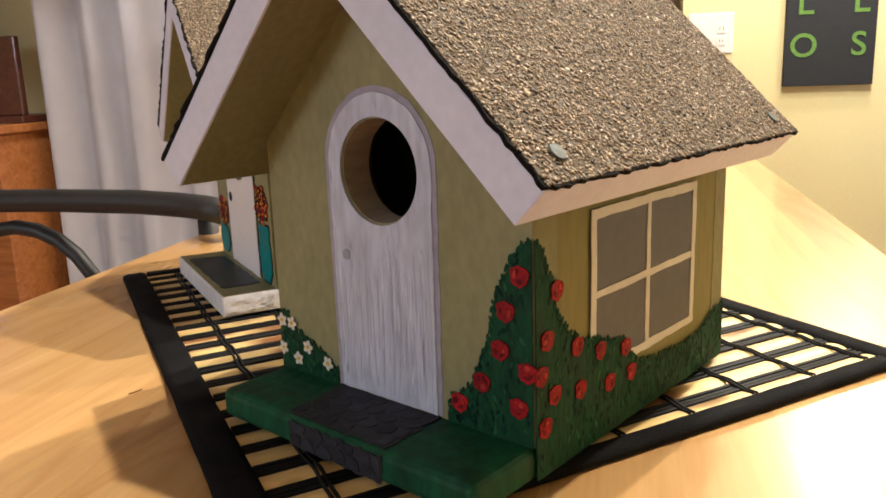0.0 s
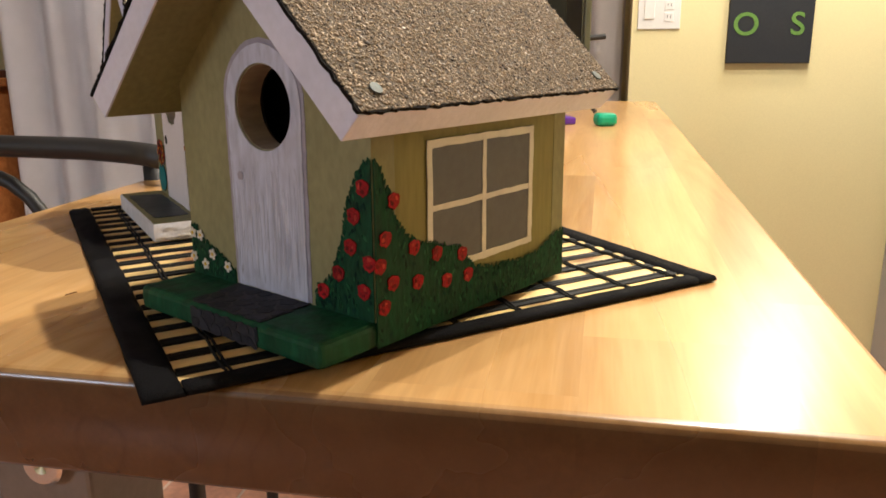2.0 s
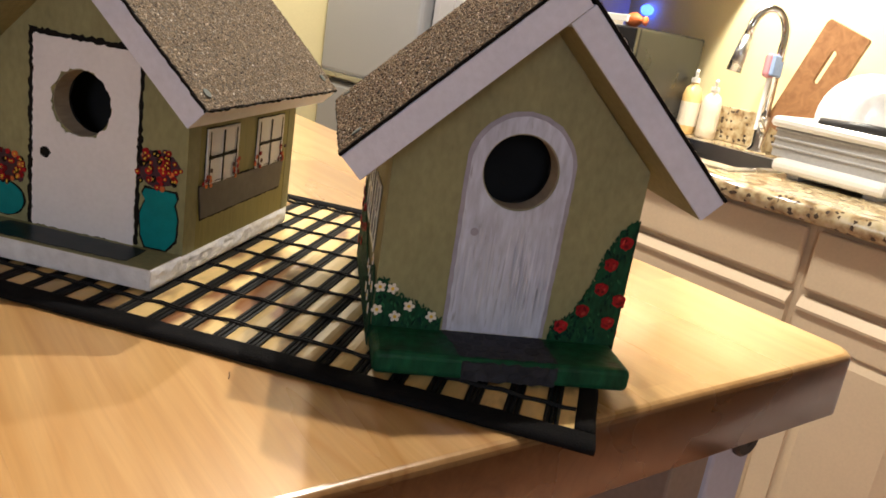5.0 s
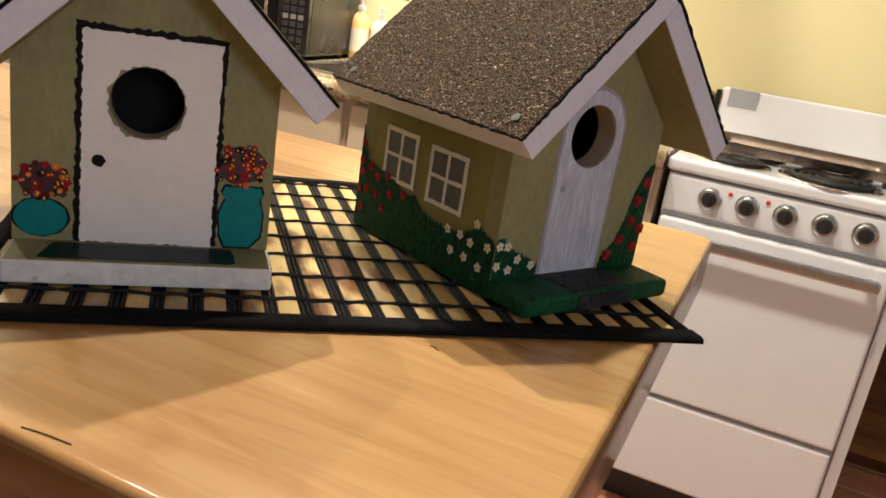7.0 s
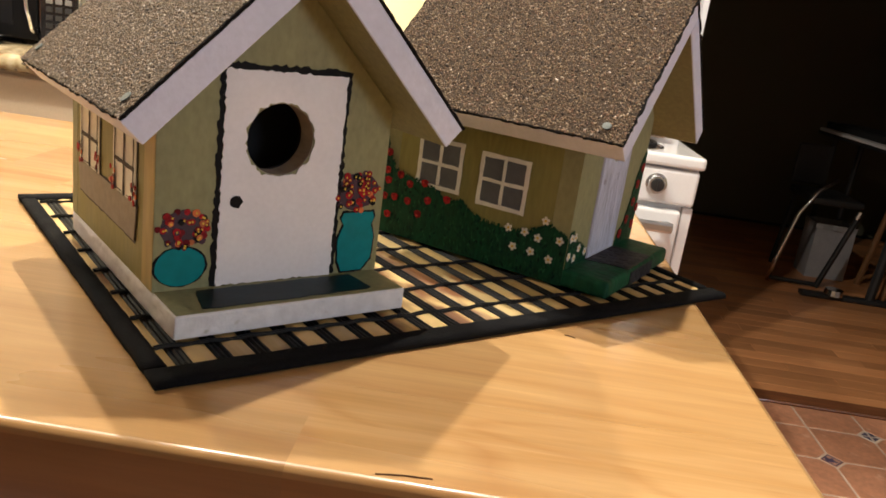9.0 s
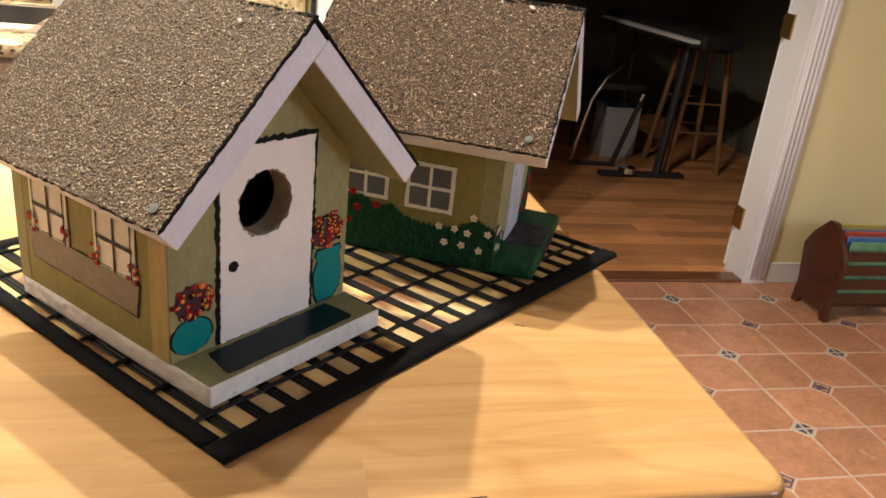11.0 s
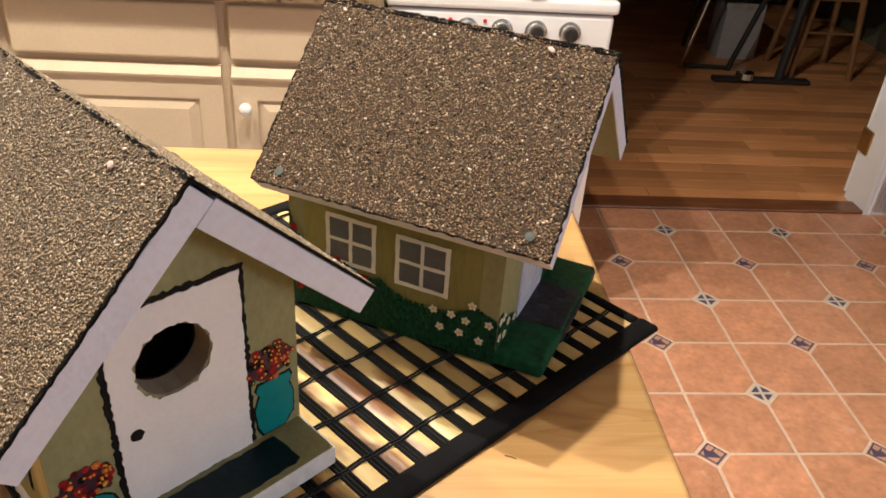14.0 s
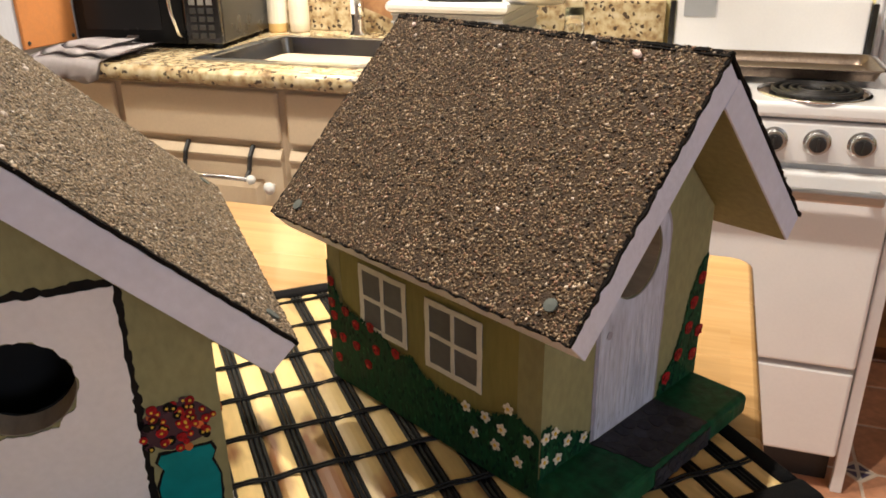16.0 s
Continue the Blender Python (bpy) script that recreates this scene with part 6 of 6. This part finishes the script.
dabs("pale_stroke_coat", strokes[0] + [(0.0456, 0.055, 0.0005, 0.036, 0.0), (0.1024, 0.055, 0.0005, 0.036, 0.0), (0.074, 0.0153, 0.0005, 0.027, 1.57)], STROKE, FACE, gh, 0.0008, 0.00012, "pale vertical brush strokes")
dabs("grey_stroke_coat", strokes[1], STROKE_DIM, FACE, gh, 0.0008, 0.0001, "greyer vertical brush strokes")

# the house with the square door and flower pots
wh = shell("olive birdhouse with a white square door and turquoise flower pots", pose(-0.009, 0.046, TOP + 0.0053, 0, 0, 41.8), (0.0735, 0.1035), 0.0218, OLIVE, ROUGH_WHITE, 23, 0.0007, pebbles=((0.016, 0.05, 0.0026),))
part("worn_edge", box(-0.0004, YF + 0.0006, BASE_H + 0.001, 0.0001, YF + 0.0178, under(0) - 0.001), WORN, wh, "worn tan board edge")
rag = random.Random(77)
HOLE2 = [(0.0735 + q * math.cos(a), 0.1035 + q * math.sin(a)) for a, q in ((2 * math.pi * k / 64, 0.0221 * (1 + 0.018 * math.sin(5 * k) + rag.uniform(-0.02, 0.03) + (0.05 if rag.random() < 0.12 else 0.0))) for k in range(64))]
rough = random.Random(77)
for plane in (RIGHT, LEFT):
    coat = bmesh.new()
    rows = [[coat.verts.new((0.001 + 0.2085 * k / 90, 0.0004 + 0.0132 * j / 7, 0.0001 if j in (0, 7) or k in (0, 90) else rough.choice((0.0003, 0.0006, 0.0011, 0.0016)))) for j in range(8)] for k in range(91)]
    for a, b in zip(rows, rows[1:]):
        for j in range(7):
            coat.faces.new((a[j], b[j], b[j + 1], a[j + 1]))
    part("paint_crust", coat, ROUGH_WHITE, wh, "lumpy thick white paint on the base edge", m=plane, smooth=True)
part("door_outline", slab(shaky([(0.0336, 0.0146), (0.1180, 0.0146), (0.1182, 0.1464), (0.0340, 0.1472)], 0.0024, 0.0010, 61), 0.0003, [HOLE2]), BLACK, wh, "hand-painted black outline", m=FACE)
wd = part("painted_door", slab(shaky([(0.0372, 0.0148), (0.1148, 0.0148), (0.1152, 0.1428), (0.0374, 0.1436)], 0.0024, 0.0007, 62), 0.0006, [HOLE2]), DOOR_WHITE, wh, "white painted square door", m=FACE @ Matrix.Translation((0, 0, 0.0002)))
part("painted_knob", slab(circle(0.0472, 0.0665, 0.0039, 12, wob=0.14), 0.0004), BLACK, wd, m=Matrix.Translation((0, 0, 0.0006)))
part("painted_doormat", slab(shaky([(0.018, 0.006), (0.024, 0.0045), (0.124, 0.0055), (0.1295, 0.0075), (0.128, 0.0325), (0.0235, 0.0325)], 0.004, 0.0006, 63), 0.0004), DOORMAT, wh, "dark teal painted doormat", m=FLOOR @ Matrix.Translation((0, 0, 0.0004)))


def pot(outline, u, v, ru, rv, seed, count):
    c = (sum(p[0] for p in outline) / len(outline), sum(p[1] for p in outline) / len(outline))
    big = [(c[0] + (x - c[0]) * 1.09, c[1] + (y - c[1]) * 1.07) for x, y in outline]
    part("pot_outline", slab(shaky(big, 0.003, 0.0004, seed), 0.0003), BLACK, wh, m=FACE)
    part("painted_pot", slab(shaky(outline, 0.003, 0.0002, seed + 1), 0.0005), TEAL, wh, "turquoise painted flower pot", m=FACE @ Matrix.Translation((0, 0, 0.0002)))
    rng = random.Random(seed)
    part("leaf_ground", slab(circle(u, v, ru * 0.92, 22, rv * 0.9, 0.1), 0.0003), PLUM, wh, m=FACE)
    for k in range(count):
        a, q = rng.uniform(0, 6.28), math.sqrt(rng.random())
        du, dv = ru * q * math.cos(a), rv * q * math.sin(a)
        b = blob("painted_blossom", rng.choice((RED, RED, RED, PLUM, BLACK, BLACK, ORANGE, RED, ROSE_DARK)), FACE, u + du, v + dv, rng.uniform(0.0014, 0.0025), wh, lift=0.0003 + 0.00004 * (k % 8), n=8)
        if rng.random() < 0.45:
            part("blossom_dot", slab(circle(0, 0, 0.0007, 6), 0.0003), YELLOW, b, m=Matrix.Translation((0, 0, 0.0005)))


pot([(0.0155 + 0.0148 * math.cos(a), 0.0288 + 0.0118 * math.sin(a)) for a in (2 * math.pi * k / 26 for k in range(26))], 0.0165, 0.0515, 0.0158, 0.0115, 70, 54)
vase = [(0.1085, 0.0152), (0.121, 0.0152), (0.1265, 0.022), (0.1275, 0.035), (0.125, 0.043), (0.1265, 0.047), (0.1255, 0.0505), (0.107, 0.0505), (0.1055, 0.047), (0.1075, 0.043), (0.1045, 0.035), (0.1055, 0.022)]
pot([(0.1328 + (x - 0.116) * 1.2, 0.0158 + (z - 0.0152) * 1.14) for x, z in vase], 0.1302, 0.0702, 0.0172, 0.0132, 80, 66)
for plane, spans, box_, low, seed in ((RIGHT, ((0.061, 0.1075), (0.139, 0.1875)), (0.0535, 0.192), 0.057, 90), (LEFT, ((0.068, 0.112), (0.1425, 0.188)), (0.065, 0.1925), 0.056, 120)):
    for k, (a, b) in enumerate(spans):
        part("window_outline", slab(shaky(rect(a - 0.001, low - 0.001, b + 0.001, 0.0985), 0.004, 0.0003, seed + 7 + k), 0.00025), BLACK if plane is RIGHT else DARKBROWN, wh, m=plane)
        sash(plane, a, low, b, 0.0975, wh, 0.0026, SASH if plane is LEFT else DOOR_WHITE, SASH if plane is LEFT else DOOR_WHITE, seed + k * 9)
        um = (a + b) / 2
        line = BLACK if plane is RIGHT else DARKBROWN
        for w_, u0, v0, u1, v1 in ((0, um - 0.0011, low + 0.002, um + 0.0011, 0.0955), (1, a + 0.003, 0.0765, b - 0.003, 0.079), (2, a + 0.0035, low + 0.002, a + 0.0045, 0.0955), (3, b - 0.0045, low + 0.002, b - 0.0035, 0.0955)):
            part("painted_muntin", slab(shaky(rect(u0, v0, u1, v1), 0.004, 0.0003, seed + k + w_), 0.0003), line, wh, m=plane @ Matrix.Translation((0, 0, 0.001 + 0.00002 * w_)))
        for c in (a + 0.002, b - 0.002):
            r2 = random.Random(seed + int(c * 1e4))
            for j in range(11):
                blob("painted_blossom", r2.choice((RED, RED, ORANGE, RED, PLUM)), plane, c + r2.uniform(-0.006, 0.006), low + 0.007 + r2.uniform(-0.006, 0.008), 0.0017, wh, lift=0.0013 + 0.00005 * j, n=7)
    p, q_ = box_
    part("box_outline", slab(shaky([(p - 0.0012, low + 0.003), (p + 0.003, 0.0345), (q_ - 0.003, 0.0355), (q_ + 0.001, low + 0.003)], 0.004, 0.0005, seed + 3), 0.0003), BLACK if plane is RIGHT else DARKBROWN, wh, m=plane @ Matrix.Translation((0, 0, 0.0003)))
    part("painted_window_box", slab(shaky([(p, low + 0.002), (p + 0.004, 0.0358), (q_ - 0.004, 0.0368), (q_, low + 0.002)], 0.004, 0.0003, seed + 4), 0.0005), BOXGREY if plane is RIGHT else BOXTAUPE, wh, "grey painted window box", m=plane @ Matrix.Translation((0, 0, 0.0005)))

# ---- floors ----
floor = thing("floor", "terracotta tile floor with small patterned insets", "floor", kind="structure")
part("grout_bed", box(-2.7, -4.3, -0.05, 4.7, WALL_Y + 0.02, -0.0022), GROUT, floor)
P, GX, GY, CUT, GAP = 0.2105, 1.353, 1.921, 0.044, 0.0042


def tile_outline(odd):
    h = P / 2 - GAP
    c = CUT - GAP
    if odd:
        return [(-h + c, -h), (h, -h), (h, h - c), (h - c, h), (-h, h), (-h, -h + c)]
    return [(-h, -h), (h - c, -h), (h, -h + c), (h, h), (-h + c, h), (-h, h - c)]


def tile_mesh(outline, name, material):
    bm = bmesh.new()
    lo = [bm.verts.new((x, y, -0.004)) for x, y in outline]
    mid = [bm.verts.new((x, y, -0.0012)) for x, y in outline]
    hi = [bm.verts.new((x * 0.975, y * 0.975, 0.0)) for x, y in outline]
    n = len(outline)
    for a, b in ((lo, mid), (mid, hi)):
        for j in range(n):
            bm.faces.new((a[j], a[(j + 1) % n], b[(j + 1) % n], b[j]))
    bm.faces.new(hi)
    bmesh.ops.recalc_face_normals(bm, faces=bm.faces)
    me = bpy.data.meshes.new(name)
    bm.to_mesh(me)
    bm.free()
    me.materials.append(material)
    return me


two = [tile_mesh(tile_outline(k), "tile", TERRA) for k in (0, 1)]
q = CUT - 0.006
diamond = tile_mesh([(q, 0), (0, q), (-q, 0), (0, -q)], "inset", INSET)
cross = tile_mesh([(q, 0), (0, q), (-q, 0), (0, -q)], "inset", INSET_CREAM)
s = q * 0.6
wedge = tile_mesh([(q * 0.16, 0), (q * 0.56, -q * 0.38), (q * 0.62, -q * 0.38), (q * 0.62, q * 0.38), (q * 0.56, q * 0.38)], "wedge", INSET_BLUE)
motif = tile_mesh([(-s * 1.1, -s * 0.1), (-s * 0.2, -s * 0.5), (s * 0.6, -s * 0.9), (s * 0.3, s * 0.2), (s * 0.9, s * 0.6), (-s * 0.1, s * 0.35), (-s * 0.4, s * 1.1)], "motif", INSET_BLUE)
frame_bar = tile_mesh([(-q * 0.66, -0.0019), (q * 0.66, -0.0019), (q * 0.66, 0.0019), (-q * 0.66, 0.0019)], "frame_bar", INSET_BLUE)
rest = bmesh.new()
for i in range(-19, 15):
    for j in range(-29, 3):
        cx, cy = GX + (i + 0.5) * P, GY + (j + 0.5) * P
        if cy > WALL_Y + 0.02:
            continue
        near = 0.1 < cx < 2.9 and cy > -0.05
        if near:
            ob = new("tile", two[(i + j + 1) % 2])
            ob.parent, ob.matrix_local = floor, pose(cx, cy, 0)
            x, y = GX + i * P, GY + j * P
            if (i + j) % 2 == 0:
                ob = new("inset", cross if i % 2 else diamond)
                ob.parent, ob.matrix_local = floor, pose(x, y, -0.0004)
                if i % 2:
                    for k in range(4):
                        w = new("inset_wedge", wedge)
                        w.parent, w.matrix_local = floor, pose(x, y, 0.0003, 0, 0, 45 + 90 * k)
                else:
                    w = new("inset_motif", motif)
                    w.parent, w.matrix_local = floor, pose(x, y, 0.0003, 0, 0, 20)
                    for k in range(4):
                        w = new("inset_frame", frame_bar)
                        w.parent, w.matrix_local = floor, pose(x, y, 0.0003, 0, 0, 45 + 90 * k) @ pose(0, q * 0.6, 0)
        else:
            v = [rest.verts.new((cx + x, cy + y, 0)) for x, y in tile_outline((i + j + 1) % 2)]
            rest.faces.new(v)
tagged(part("far_tiles", rest, TERRA, floor), kind="stuff")

wf = thing("floor_dim_room", "red oak strip floor of the dim room", "floor", kind="structure")
part("subfloor", box(0.3, WALL_Y + 0.02, -0.05, 3.3, 5.6, -0.004), MATTBLACK, wf)
part("threshold", box(0.72, WALL_Y - 0.012, 0.0, 2.0, WALL_Y + 0.075, 0.012, 0.005), wood("threshold_oak", (0.2, 0.075, 0.03), (0.12, 0.04, 0.015), 0.35, 0.2, along="x"), wf)
rng = random.Random(8)
plank_meshes = {}
y = WALL_Y + 0.08
while y < 5.4:
    x = 0.4 - rng.uniform(0, 0.6)
    while x < 3.2:
        ln = rng.choice((0.45, 0.6, 0.75, 0.9))
        a, b = max(x, 0.4), min(x + ln, 3.2)
        if b - a > 0.05:
            key = round(b - a, 2)
            if key not in plank_meshes:
                me = bpy.data.meshes.new("plank")
                bm = box(-key / 2 + 0.0006, -0.0394, -0.006, key / 2 - 0.0006, 0.0394, 0.0, 0.0008, seg=1)
                bm.to_mesh(me)
                bm.free()
                me.materials.append(PLANK)
                plank_meshes[key] = me
            ob = new("plank", plank_meshes[key])
            ob.parent, ob.matrix_local = wf, pose((a + b) / 2, y + 0.04, 0)
        x += ln
    y += 0.0802
